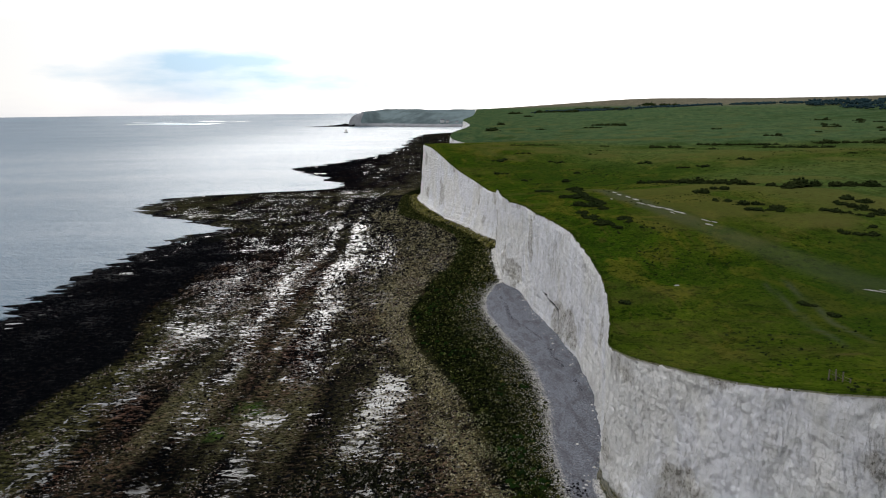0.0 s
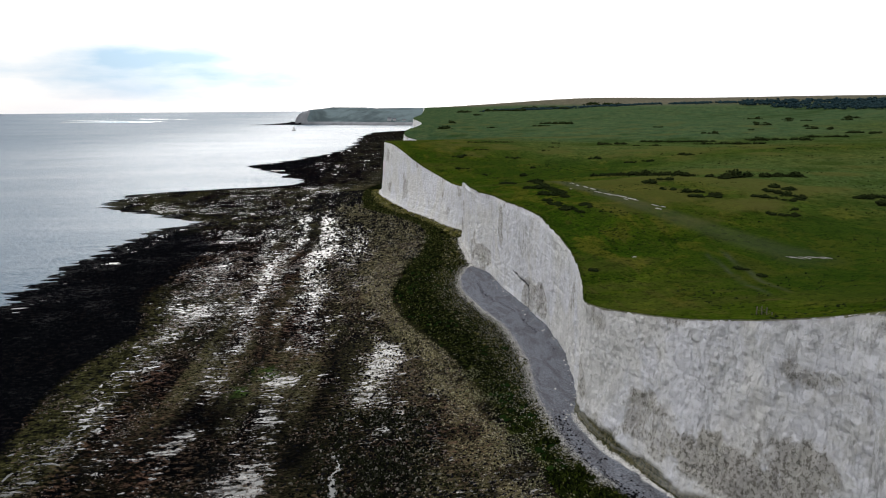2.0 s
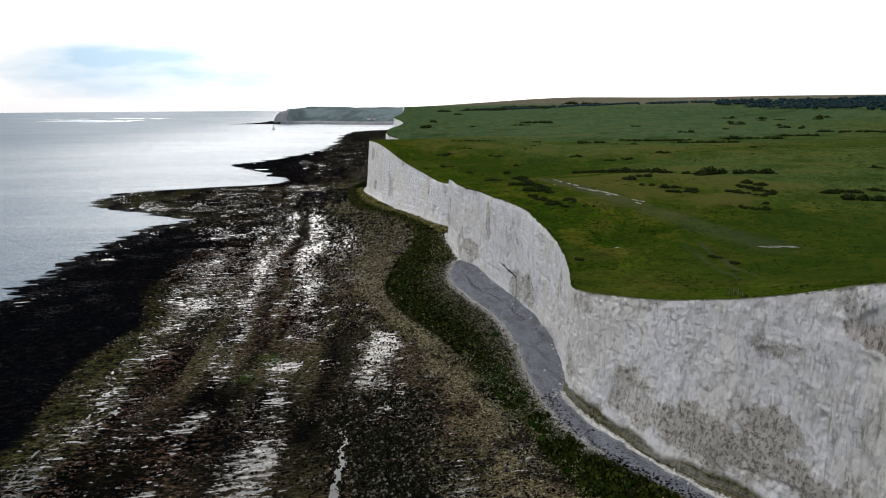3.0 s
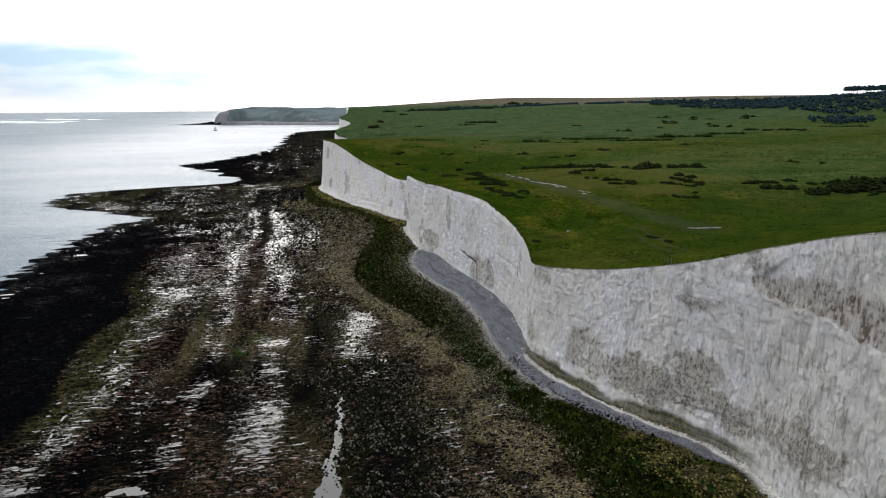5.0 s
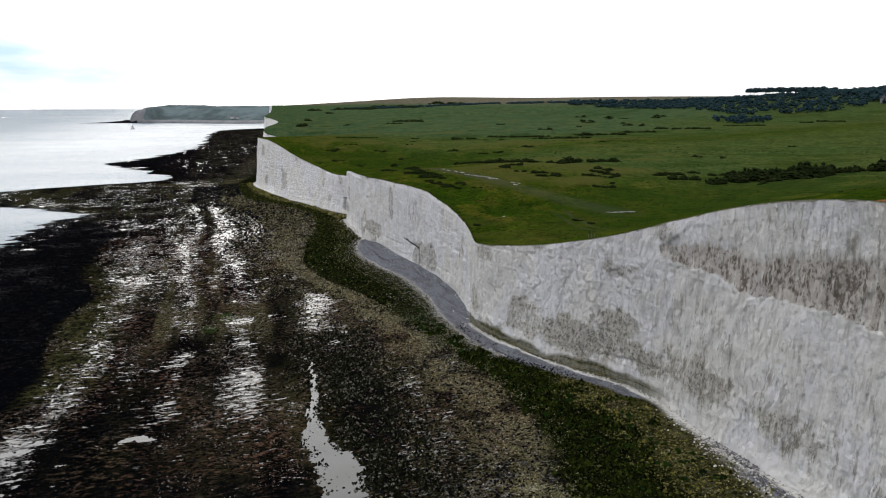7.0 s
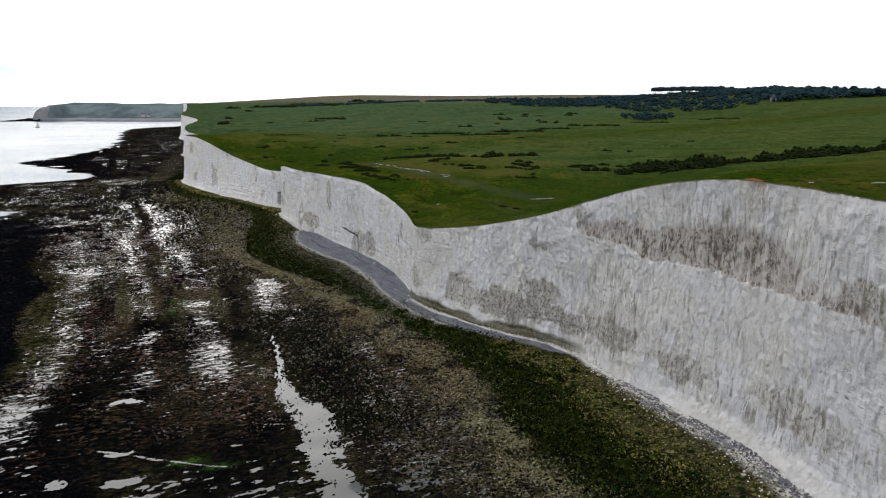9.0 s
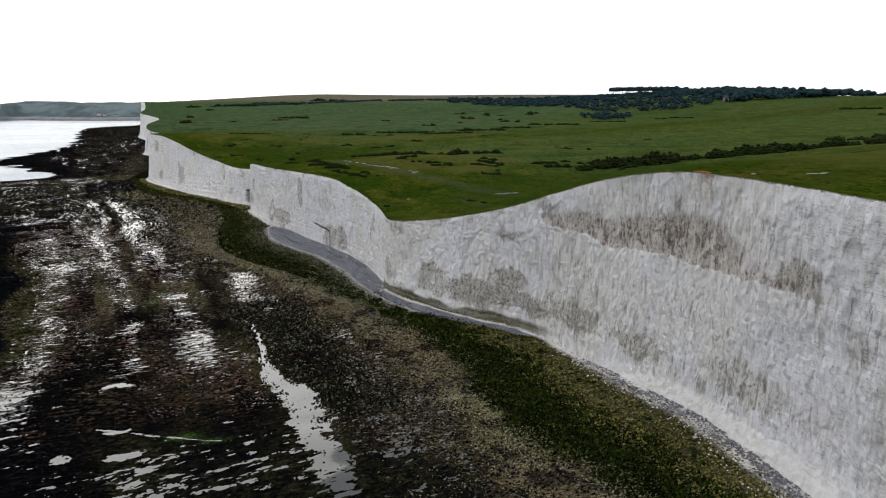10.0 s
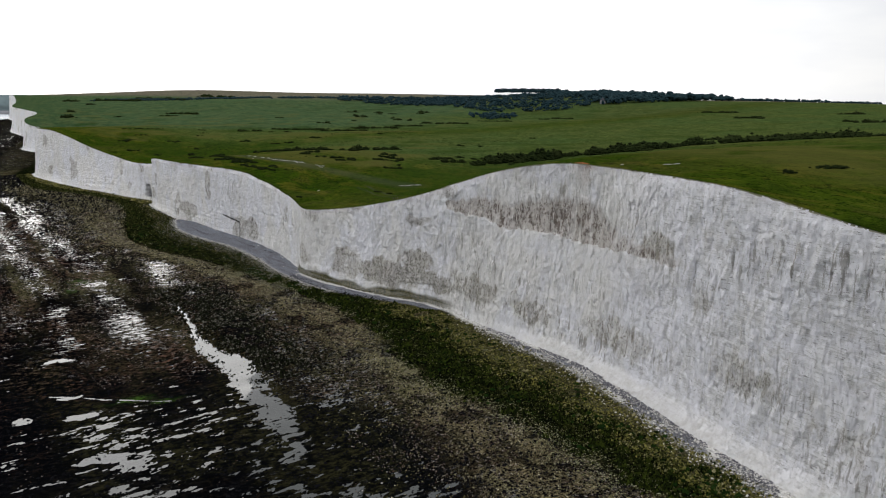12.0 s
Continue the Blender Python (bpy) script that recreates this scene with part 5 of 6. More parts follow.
    x = np.where(rng.uniform(0, 1, n) > 0.22, l + (band(y) - l) * (rng.beta(1.7, 1.7, n) * 1.25 - 0.1), l + rng.normal(-4, 6, n))
    keep = (fbm(x / 4, y / 6, 0, 4, 109, 0.7) > -0.12 - 0.2 * smooth(100, 160, y)) & (relief(x, y) > -0.02)
    x, y = x[keep], y[keep]
    s = rng.uniform(0.05, 0.24, len(x)) * (1 + 0.9 * smooth(100, 400, y))
    strew("cobbles", np.stack([x, y, ground_at(x, y) + 0.05 * s], -1), s, COBBLE, "khaki and pale cobbles strewn over wet rock", "cobbles", 22, fine="sunk", flat=0.75)
    # black rock and weed lumps among the pools
    n = 52000
    y = rows(n, -260, 560)
    w = np.maximum(tide_x(y), -105 - 40 * smooth(150, 300, y))
    x = w + (band(y) - w) * np.where(rng.uniform(0, 1, n) > 0.4, rng.uniform(0.0, 1.0, n), rng.uniform(0.72, 1.0, n))
    keep = (relief(x, y) > -0.05) | (rng.uniform(0, 1, n) > 0.85)
    x, y = x[keep], y[keep]
    s = rng.uniform(0.14, 0.5, len(x)) * (1 + 1.2 * smooth(120, 450, y))
    strew("black_rocks", np.stack([x, y, ground_at(x, y) + 0.05 * s], -1), s, BLACK, "black weed-hung rocks standing between tide pools", "rocks", 23, fine="sunk", flat=0.5)
    # flecks of pale, pink and brown stone over the dark rock
    n = 95000
    y = rows(n, -200, 330, 1.35)
    l = np.maximum(kelp_x(y), -92)
    x = l + (band(y) - l) * rng.uniform(0, 1, n)
    fleck = fbm(x / 6, y / 10, 0, 3, 347) + 0.4 * fbm(x / 2, y / 3, 0, 2, 349) + 0.25 * smooth(-30, -10, x)
    keep = (fleck > 0.16) & (relief(x, y) > -0.03) & ((y > 44) & (x > -55) | (y > 85) | (x > -20) | (rng.uniform(0, 1, n) > 0.92))
    x, y = x[keep], y[keep]
    s = rng.uniform(0.06, 0.22, len(x)) * (1 + 0.9 * smooth(100, 350, y))
    strew("flecks", np.stack([x, y, ground_at(x, y) + 0.08], -1), s, FLECK, "small pale and red-brown stones scattered over black rock", "stones", 36, fine="sunk", flat=0.4)
    # fallen chalk along the foot of the cliff
    n = 9000
    y = rows(n, -250, 420, 1.3)
    d = rng.exponential(1.3, n) * (1 + 1.6 * (1 - smooth(0, 40, y))) * (1 - 0.75 * smooth(40, 60, y) * (1 - smooth(112, 120, y)))
    x = foot_x(y) + 0.6 - d
    keep = (d < 9) & ~((y > 118) & (y < 262) & (rng.uniform(0, 1, n) > 0.10))
    x, y = x[keep], y[keep]
    s = rng.uniform(0.08, 0.34, len(x)) * (1 + 0.8 * (rng.uniform(0, 1, len(x)) > 0.95))
    strew("chalk_rubble", np.stack([x, y, ground_at(x, y) + 0.1 * s], -1), s, WHITE, "white chalk rubble fallen along the cliff foot", "rubble", 24, fine="sunk", flat=0.7)
    n = 7500
    y = rng.uniform(-240, 36, n)
    x = foot_x(y) - np.abs(rng.normal(1.2, 1.3, n)) + 0.4
    keep = fbm(x / 3, y / 4, 0, 3, 311) > -0.1
    x, y = x[keep], y[keep]
    s = rng.uniform(0.10, 0.32, len(x))
    strew("grey_rubble", np.stack([x, y, ground_at(x, y) + 0.14], -1), s, FLINT, "grey flint rubble below the white chalk apron", "rubble", 28, fine="sunk", flat=0.7)
    n = 5200
    y = rng.uniform(-200, 36, n)
    x = foot_x(y) - np.abs(rng.normal(2.2, 1.6, n))
    keep = fbm(x / 2.5, y / 5, 0, 3, 313) > 0.02
    x, y = x[keep], y[keep]
    s = rng.uniform(0.06, 0.24, len(x))
    strew("white_blocks", np.stack([x, y, ground_at(x, y) + 0.28], -1), s, WHITE, "scattered white chalk blocks on dark flint rubble", "rubble", 34, fine="sunk", flat=0.7)
    # pale stones along the seaward edge of the shingle, and flints on it
    n = 22000
    y = rng.uniform(88, 268, n)
    x = beach_x(y) + np.where(rng.uniform(0, 1, n) > 0.45, rng.normal(-0.6, 0.7, n), 0.4 - rng.exponential(3.4, n))
    s = rng.uniform(0.03, 0.10, n)
    strew("pale_stones", np.stack([x, y, ground_at(x, y) + 0.1], -1), s, WHITE, "pale chalk stones edging the grey shingle", "stones", 25, fine="sunk")
    n = 900
    t = rng.uniform(0, 1, n)
    y = 245 - 100 * t
    a, b = beach_x(y), foot_x(y)
    x = a + (b - a) * (0.38 + 0.42 * t + 0.05 * np.sin(t * 17)) + rng.normal(0, 0.35, n)
    keep = fbm(y / 6, t, 0, 3, 343) > -0.15
    x, y = x[keep], y[keep]
    s = rng.uniform(0.08, 0.25, len(x))
    strew("wrack_line", np.stack([x, y, shore_z(x, y) + 0.24], -1), s, BLACK, "dark line of stranded weed on grey shingle", "seaweed", 31, fine="sunk", flat=0.5)
    n = 420
    y = rng.uniform(72, 118, n)
    x = beach_x(y) + rng.exponential(1.1, n)
    x = np.minimum(x, foot_x(y) - 2.2)
    s = rng.uniform(0.12, 0.34, n)
    strew("dark_boulders", np.stack([x, y, shore_z(x, y) + 0.28], -1), s, BLACK, "black weedy boulders half sunk in grey shingle", "boulders", 35, fine="sunk", flat=0.7)
    n = 16000
    y = rng.uniform(98, 266, n)
    a, b = beach_x(y), foot_x(y)
    x = a + (b - a) * rng.uniform(0, 1, n)
    s = rng.uniform(0.04, 0.13, n)
    strew("flints", np.stack([x, y, shore_z(x, y) + 0.26], -1), s, FLINT, "grey flint stones lying on the shingle beach", "stones", 26, fine="sunk")


strew_foreshore()


def rim_tufts():
    """Ragged grass hanging over the edge of the chalk."""
    rng = np.random.default_rng(71)
    n = 9000
    i = rng.integers(0, len(CY) - 1, n)
    near = (CY[i] > -90) & (CY[i] < 330)
    i = i[near]
    P = np.stack([rim_x[i], rim_y[i], rim_z[i]], -1) + rng.normal(0, 1, (len(i), 3)) * (0.20, 0.25, 0.06) + (0.32, 0, 0.02)
    s = rng.uniform(0.04, 0.11, len(i)) * (1 + 0.8 * smooth(60, 300, P[:, 1]))
    strew("rim_grass", P, s, TURF, "ragged grass tufts hanging over the cliff edge", "grass", 72, fine=False, flat=0.7, jitter=0.5)


rim_tufts()


def tussocks():
    """Coarse dark tussocks and weeds dotted over the grazed turf."""
    rng = np.random.default_rng(81)
    n = 9000
    x, y = 45 + 260 * rng.uniform(0, 1, n) ** 1.5, rng.uniform(20, 420, n)
    keep = (fbm(x / 26, y / 18, 0, 3, 351) > 0.12) & (x > edge_x(y) + 1.5) & (np.abs(x - 86 + 0.23 * (y - 90)) > 4)
    x, y = x[keep], y[keep]
    s = rng.uniform(0.10, 0.32, len(x)) * (1 + 0.7 * smooth(120, 400, y))
    strew("tussocks", np.stack([x, y, land_z(x, y) + 0.05], -1), s, SCRUB, "dark coarse tussocks dotted over grazed turf", "grass", 82, fine=False, flat=0.6, jitter=0.5)


tussocks()

# ---- scrub on the downs: rows of x0, y0, x1, y1, height ----
SCRUB_A = [(69, -40, 71, -42, 0.8), (79, -40, 85, -44, 0.8), (137, 170, 144, 166, 2.2), (344, 173, 340, 154, 2.7), (134, 185, 143, 183, 1.9), (105, 186, 107, 185, 0.8), (515, 186, 517, 165, 2.5), (54, 191, 55, 191, 0.8), (155, 192, 161, 190, 1.2), (52, 193, 54, 193, 0.8), (45, 194, 47, 193, 0.8), (332, 194, 328, 168, 2.7), (523, 198, 521, 192, 2.0), (113, 199, 116, 198, 0.8), (42, 199, 46, 198, 0.8), (133, 199, 137, 198, 1.0), (137, 200, 146, 198, 1.2)]
SCRUB_B = [(50, 201, 52, 201, 0.8), (151, 202, 156, 201, 1.5), (112, 205, 116, 204, 0.8), (49, 206, 52, 205, 0.8), (85, 208, 93, 207, 1.0), (42, 211, 44, 210, 0.8), (93, 211, 97, 210, 1.0), (85, 218, 93, 216, 1.4), (40, 219, 43, 218, 0.8), (82, 224, 86, 224, 1.6), (48, 226, 50, 224, 1.0), (43, 237, 50, 231, 1.6), (84, 246, 88, 246, 1.5), (114, 254, 118, 253, 1.7), (610, 254, 618, 233, 2.3), (92, 256, 97, 253, 1.6), (119, 258, 132, 258, 2.1)]
SCRUB_C = [(208, 259, 211, 258, 1.2), (135, 259, 149, 259, 2.0), (113, 263, 116, 261, 1.3), (44, 266, 51, 260, 1.4), (201, 270, 206, 268, 1.2), (103, 270, 111, 269, 1.9), (39, 295, 44, 289, 1.1), (93, 296, 104, 276, 1.8), (287, 300, 288, 297, 1.1), (534, 307, 538, 280, 2.2), (86, 319, 93, 296, 1.4), (129, 381, 133, 375, 1.2), (121, 386, 126, 380, 0.9), (63, 388, 66, 385, 1.5), (208, 390, 212, 387, 1.0), (153, 391, 157, 385, 1.9), (44, 399, 49, 399, 1.2)]
SCRUB_D = [(73, 406, 76, 404, 1.2), (109, 416, 115, 411, 1.6), (627, 416, 619, 367, 2.6), (32, 420, 40, 419, 1.2), (65, 445, 73, 441, 2.0), (32, 454, 42, 453, 1.7), (39, 458, 45, 457, 1.0), (91, 464, 96, 463, 1.4), (49, 477, 58, 475, 1.1), (100, 484, 106, 481, 1.5), (170, 487, 175, 480, 1.5), (161, 492, 165, 491, 1.1), (220, 495, 233, 455, 2.3), (207, 503, 220, 498, 2.0), (472, 507, 479, 495, 1.7), (492, 510, 505, 487, 1.7), (266, 521, 290, 497, 3.4)]
SCRUB_E = [(401, 522, 423, 491, 1.6), (144, 523, 165, 517, 2.4), (302, 524, 322, 503, 2.0), (50, 524, 84, 533, 1.2), (257, 525, 267, 519, 3.0), (113, 530, 118, 530, 1.2), (338, 531, 368, 492, 2.1), (183, 543, 232, 521, 1.7), (342, 566, 349, 562, 3.3), (333, 580, 342, 575, 2.2), (247, 585, 258, 580, 2.3), (291, 596, 296, 589, 1.5), (345, 603, 347, 597, 2.6), (320, 638, 330, 632, 1.8), (334, 646, 337, 644, 1.6), (411, 665, 416, 657, 3.2), (335, 672, 341, 665, 2.2)]
SCRUB_F = [(241, 678, 248, 671, 2.1), (389, 687, 393, 675, 1.9), (440, 690, 441, 679, 3.3), (374, 690, 378, 684, 1.9), (400, 738, 401, 728, 2.5), (399, 817, 402, 793, 2.9), (166, 871, 180, 844, 1.9), (114, 884, 123, 879, 2.0), (183, 905, 208, 871, 4.0), (61, 909, 73, 900, 4.7), (78, 1004, 85, 996, 4.4), (140, 1223, 151, 1206, 2.7), (328, 1262, 370, 1191, 5.6), (232, 1291, 283, 1190, 4.7), (170, 1320, 220, 1224, 4.7), (129, 1393, 149, 1343, 4.1)]


SCRUB_G = [(52, 300, 51, 262, 1.2), (51, 258, 50.5, 234, 1.1), (41, 212, 46, 198, 0.8), (64, 131, 66, 129, 0.6), (65, 123, 66, 121, 0.5), (33.5, 138, 35, 137.5, 0.6), (104, 205, 112, 196, 0.9), (112, 214, 118, 200, 1.0), (118, 222, 122, 214, 1.2), (96, 180, 104, 176, 0.7)]


def bush_blob(seed, detail=3, sprigs=60):
    """One leafy gorse bush about 1 m high: a lumpy ragged mass."""
    bm = bmesh.new()
    bmesh.ops.create_icosphere(bm, subdivisions=detail, radius=1.0)
    n = np.array([v.co[:] for v in bm.verts])
    k = 1 + 0.42 * fbm(n[:, 0] * 1.7 + seed, n[:, 1] * 1.7, n[:, 2] * 1.7, 3, seed) + 0.20 * vnoise(n[:, 0] * 7, n[:, 1] * 7, n[:, 2] * 7 + seed, seed + 5)
    k = k + np.random.default_rng(seed).uniform(-0.09, 0.09, len(n))
    for v, q in zip(bm.verts, k):
        v.co = (v.co.x * q * 0.68, v.co.y * q * 0.68, v.co.z * q * 0.48 + 0.36)
    body = np.array([v.co[:] for v in bm.verts])
    faces = np.array([[v.index for v in f.verts] for f in bm.faces])
    bm.free()
    # sprigs that break the outline
    rng = np.random.default_rng(seed + 1)
    P = body[rng.choice(len(body), sprigs, replace=False)] * rng.uniform(0.90, 1.18, (sprigs, 1))
    co, fa = lumps(P[P[:, 2] > 0.05], rng.uniform(0.07, 0.19, (P[:, 2] > 0.05).sum()), rng, False, 1.1, 0.5)
    ob = raw_mesh("bush", np.concatenate([body, co]), np.concatenate([faces, fa + len(body)]), SCRUB, is_smooth=False)
    me = ob.data
    bpy.data.objects.remove(ob)
    return me


BUSHES = [bush_blob(410 + 13 * i) for i in range(7)]
FAR_BUSHES = [bush_blob(610 + 13 * i, 2, 28) for i in range(5)]


def ground(x, y):
    return float(land_z(np.array(float(x)), np.array(float(y))))


def thicket(x0, y0, x1, y1, h, deep, label_bush, label_thicket, group):
    """Bushes side by side along a line; a lone bush is a thing of its own."""
    length = math.hypot(x1 - x0, y1 - y0)
    n = max(1, round(length / (h * 1.05)))
    many = n > 1
    cx, cy = (x0 + x1) / 2, (y0 + y1) / 2
    if many:
        root = thing("gorse_thicket", cx, cy, ground(cx, cy), label_thicket, "thicket", group)
    for i in range(n):
        t = (i + 0.5) / n + random.uniform(-0.3, 0.3) / n
        x = x0 + (x1 - x0) * t + random.gauss(0, 0.3) * deep
        y = y0 + (y1 - y0) * t + random.gauss(0, 0.8) * deep
        if many and random.random() < 0.8:
            q = h * random.uniform(0.2, 0.5)
            sx, sy = x + random.gauss(0, 0.9) * h, y + random.gauss(0, 1.3) * h
            low = new("bush", random.choice(FAR_BUSHES))
            low.parent = root
            low.matrix_basis = pose(sx - cx, sy - cy, ground(sx, sy) - 0.1 * q - ground(cx, cy), 0, 0, random.uniform(0, 360)) @ Matrix.Diagonal((q * 1.4, q * 1.2, q * 0.8, 1))
        ob = new("bush" if many else "gorse_bush", random.choice(FAR_BUSHES if y > 420 or x > 260 else BUSHES))
        s = h * random.uniform(0.35, 1.3) * (1.25 if y < 330 and not 147 < x < 320 else 1.0)
        at = pose(x, y, ground(x, y) - 0.12 * s, 0, 0, random.uniform(0, 360)) @ Matrix.Diagonal((s * random.uniform(0.9, 1.5), s * random.uniform(0.9, 1.3), s * random.uniform(0.6, 0.95), 1))
        if many:
            ob.parent = root
            ob.matrix_basis = pose(-cx, -cy, -ground(cx, cy)) @ at
        else:
            ob.matrix_basis = at
            tagged(ob, label_bush, "bush", "gorse bushes")


def plant_scrub():
    for x0, y0, x1, y1, h in SCRUB_A + SCRUB_B + SCRUB_C + SCRUB_D + SCRUB_E + SCRUB_F + SCRUB_G:
        far = (y0 + y1) / 2 > 560 or (x0 + x1) / 2 > 300
        if far:
            thicket(x0, y0, x1, y1, h, h, "low dark scrub bush on far hillside pasture", "long dark hedge of scrub across far pasture", "far hedges")
        else:
            thicket(x0, y0, x1, y1, h, h, "rounded dark green gorse bush on grazed turf", "ragged dark green gorse thicket on grazed turf", "gorse thickets")


plant_scrub()


def plant_valley():
    """The masses of gorse along the dry valley behind the cliff top."""
    masses = [(150, 171, 190, 164, 4.6, (-3, 0, 3)), (160, 170, 190, 165, 5.2, (-1.5, 1.5)), (188, 169, 207, 164, 2.4, (-1, 1)), (206, 158, 247, 138, 4.4, (-3, 0, 3)),
              (247, 141, 268, 127, 3.2, (-1.5, 2)), (272, 122, 288, 106, 4.4, (-2, 2)), (288, 108, 318, 72, 4.8, (-3, 1)), (300, 119, 341, 84, 4.4, (-2, 3)), (320, 120, 346, 96, 3.6, (-2, 2)), (318, 72, 345, 48, 1.6, (0,))]
    for x0, y0, x1, y1, h, rows in masses:
        for shift in rows:
            thicket(x0 + 0.4 * shift, y0 + shift, x1 + 0.4 * shift, y1 + shift, h, 2.0, "tall dark gorse bush in a dry valley", "dense tall dark gorse filling a dry valley", "valley gorse")


plant_valley()

# ---- woods and trees on the skyline ----


def tree(x, y, z, h, seed):
    rng = np.random.default_rng(seed)
    ob = thing("tree", x, y, z, "wind-bent tree with bare trunk on the skyline", "tree", "skyline row of trees")
    bm = bmesh.new()
    rings = []
    for q in range(5):
        t = q / 4
        rad = h * 0.035 * (1 - 0.6 * t)
        rings.append([bm.verts.new((rad * math.cos(a) + 0.05 * h * t * t, rad * math.sin(a), t * h * 0.7 - 0.3)) for a in (0, 1.05, 2.1, 3.14, 4.2, 5.24)])
    for p, q in zip(rings[:-1], rings[1:]):
        for i in range(6):
            bm.faces.new((p[i], p[(i + 1) % 6], q[(i + 1) % 6], q[i]))
    for q in range(5):
        a, b = rng.uniform(0, 6.28), h * rng.uniform(0.38, 0.6)
        end = Vector((math.cos(a) * h * 0.25, math.sin(a) * h * 0.25, b + h * 0.18))
        base = [bm.verts.new((0.05 * h * 0.4 + 0.02 * h * math.cos(w), 0.02 * h * math.sin(w), b)) for w in (0, 2.1, 4.2)]
        tip = bm.verts.new(end)
        for i in range(3):
            bm.faces.new((base[i], base[(i + 1) % 3], tip))
    part("trunk", bm, BARK, ob)
    n = 46
    a, r = rng.uniform(0, 6.28, n), np.sqrt(rng.uniform(0, 1, n)) * h * 0.36
    P = np.stack([r * np.cos(a) + 0.05 * h, r * np.sin(a), h * (0.50 + 0.48 * rng.uniform(0, 1, n) * (1 - (r / (h * 0.42)) ** 2))], -1)
    co, fa = lumps(P, h * rng.uniform(0.09, 0.19, n), rng, True, 0.7, 0.45)
    crown = raw_mesh("crown", co, fa, LEAF, is_smooth=False)
    crown.parent = ob
    return ob


def plant_trees():
    ends = ((872, 1100), (921, 975))
    kinds = []
    for i in range(28):
        t = i / 27
        x, y = ends[0][0] + (ends[1][0] - ends[0][0]) * t, ends[0][1] + (ends[1][1] - ends[0][1]) * t
        x, y = x + random.uniform(-1.5, 1.5), y + random.uniform(-1.5, 1.5)
        z = float(land_z(np.array(x), np.array(y)))
        if i < 5:
            kinds.append(tree(x, y, z, 13.0 + i % 3 * 1.0, 500 + i))
        else:
            copy_thing(kinds[i % 5], pose(x, y, z, 0, 0, random.uniform(0, 360)))
    # the wood below and beyond the row
    rng = np.random.default_rng(61)
    wood = [(497, 1041), (511, 967), (530, 910), (535, 837), (513, 731), (494, 642), (507, 602), (561, 582), (624, 588), (690, 590), (760, 577), (800, 572), (866, 556), (1012, 680), (990, 844), (952, 950), (916, 965), (700, 975), (604, 1038), (526, 1099)]
    copse = [(432, 590), (422, 526), (455, 530), (492, 566), (471, 602)]
    n = 7600
    x, y = rng.uniform(405, 1020, n), rng.uniform(520, 1110, n)
    inside = np.zeros(n, bool)
    for shape in (wood, copse):
        for (ax, ay), (bx, by) in zip(shape, shape[1:] + shape[:1]):
            inside ^= ((ay > y) != (by > y)) & (x < (bx - ax) * (y - ay) / ((by - ay) or 1e-9) + ax)
    keep = inside & (fbm(x / 50, y / 50, 0, 3, 63) > -0.45)
    x, y = x[keep], y[keep]
    z = land_z(x, y)
    grove = smooth(-25, 25, x - 870 + (975 - y) * -0.1) * (1 - smooth(940, 975, y)) + smooth(-20, 20, (x - 640) - (y - 560) * 0.55) * (1 - smooth(900, 950, y))
    h = rng.uniform(2.4, 6.0, len(x)) + np.clip(grove, 0, 1) * (4.8 + 5.0 * fbm(x / 30, y / 30, 0, 2, 65))
    P, S = [], []
    wide = h * rng.uniform(0.9, 1.5, len(x))
    for q in range(5):
        a, r = rng.uniform(0, 6.28, len(x)), np.sqrt(rng.uniform(0, 1, len(x)))
        P.append(np.stack([x + r * wide * 0.5 * np.cos(a), y + r * wide * 0.5 * np.sin(a), z + h * (0.30 + 0.55 * (1 - r * r) * rng.uniform(0.6, 1.0, len(x)))], -1))
        S.append(h * rng.uniform(0.22, 0.38, len(x)))
    co, fa = lumps(np.concatenate(P), np.concatenate(S), rng, True, 0.75, 0.25)
    tagged(raw_mesh("woodland", co, fa, LEAF, is_smooth=False), "dark dense woodland on the far hillside", "woodland", kind="stuff")
    # a belt of low scrub under the brow of the far hill
    n = 1500
    t = rng.uniform(0, 3, n)
    px, py = np.interp(t, (0, 1, 2, 3), (172, 268, 414, 519)), np.interp(t, (0, 1, 2, 3), (1315, 1216, 1150, 1084))
    x, y = px + rng.normal(0, 5, n), py + rng.normal(0, 9, n)
    keep = fbm(x / 30, y / 30, 0, 3, 67) > -0.25
    x, y = x[keep], y[keep]
    s = rng.uniform(1.0, 2.2, len(x))
    co, fa = lumps(np.stack([x, y, land_z(x, y) + 0.5 * s], -1), s, rng, True, 0.7, 0.35)
    tagged(raw_mesh("scrub_belt", co, fa, LEAF, is_smooth=False), "long dark belt of scrub below the far brow", "scrub", kind="stuff")
    # thin hedge line running down the skyline beyond the wood
    n = 420
    t = rng.uniform(0, 1, n)
    x, y = 1010 + 75 * t + rng.normal(0, 3, n), 682 - 225 * t + rng.normal(0, 3, n)
    s = rng.uniform(1.0, 2.6, n)
    P = np.stack([x, y, land_z(x, y) + s * rng.uniform(0.3, 1.6, n) * (1 - 0.5 * t)], -1)
    co, fa = lumps(P, s, rng, True, 0.8, 0.4)
    tagged(raw_mesh("hedgerow", co, fa, LEAF, is_smooth=False), "dark hedgerow along the far crest of the downs", "hedge", kind="stuff")


plant_trees()


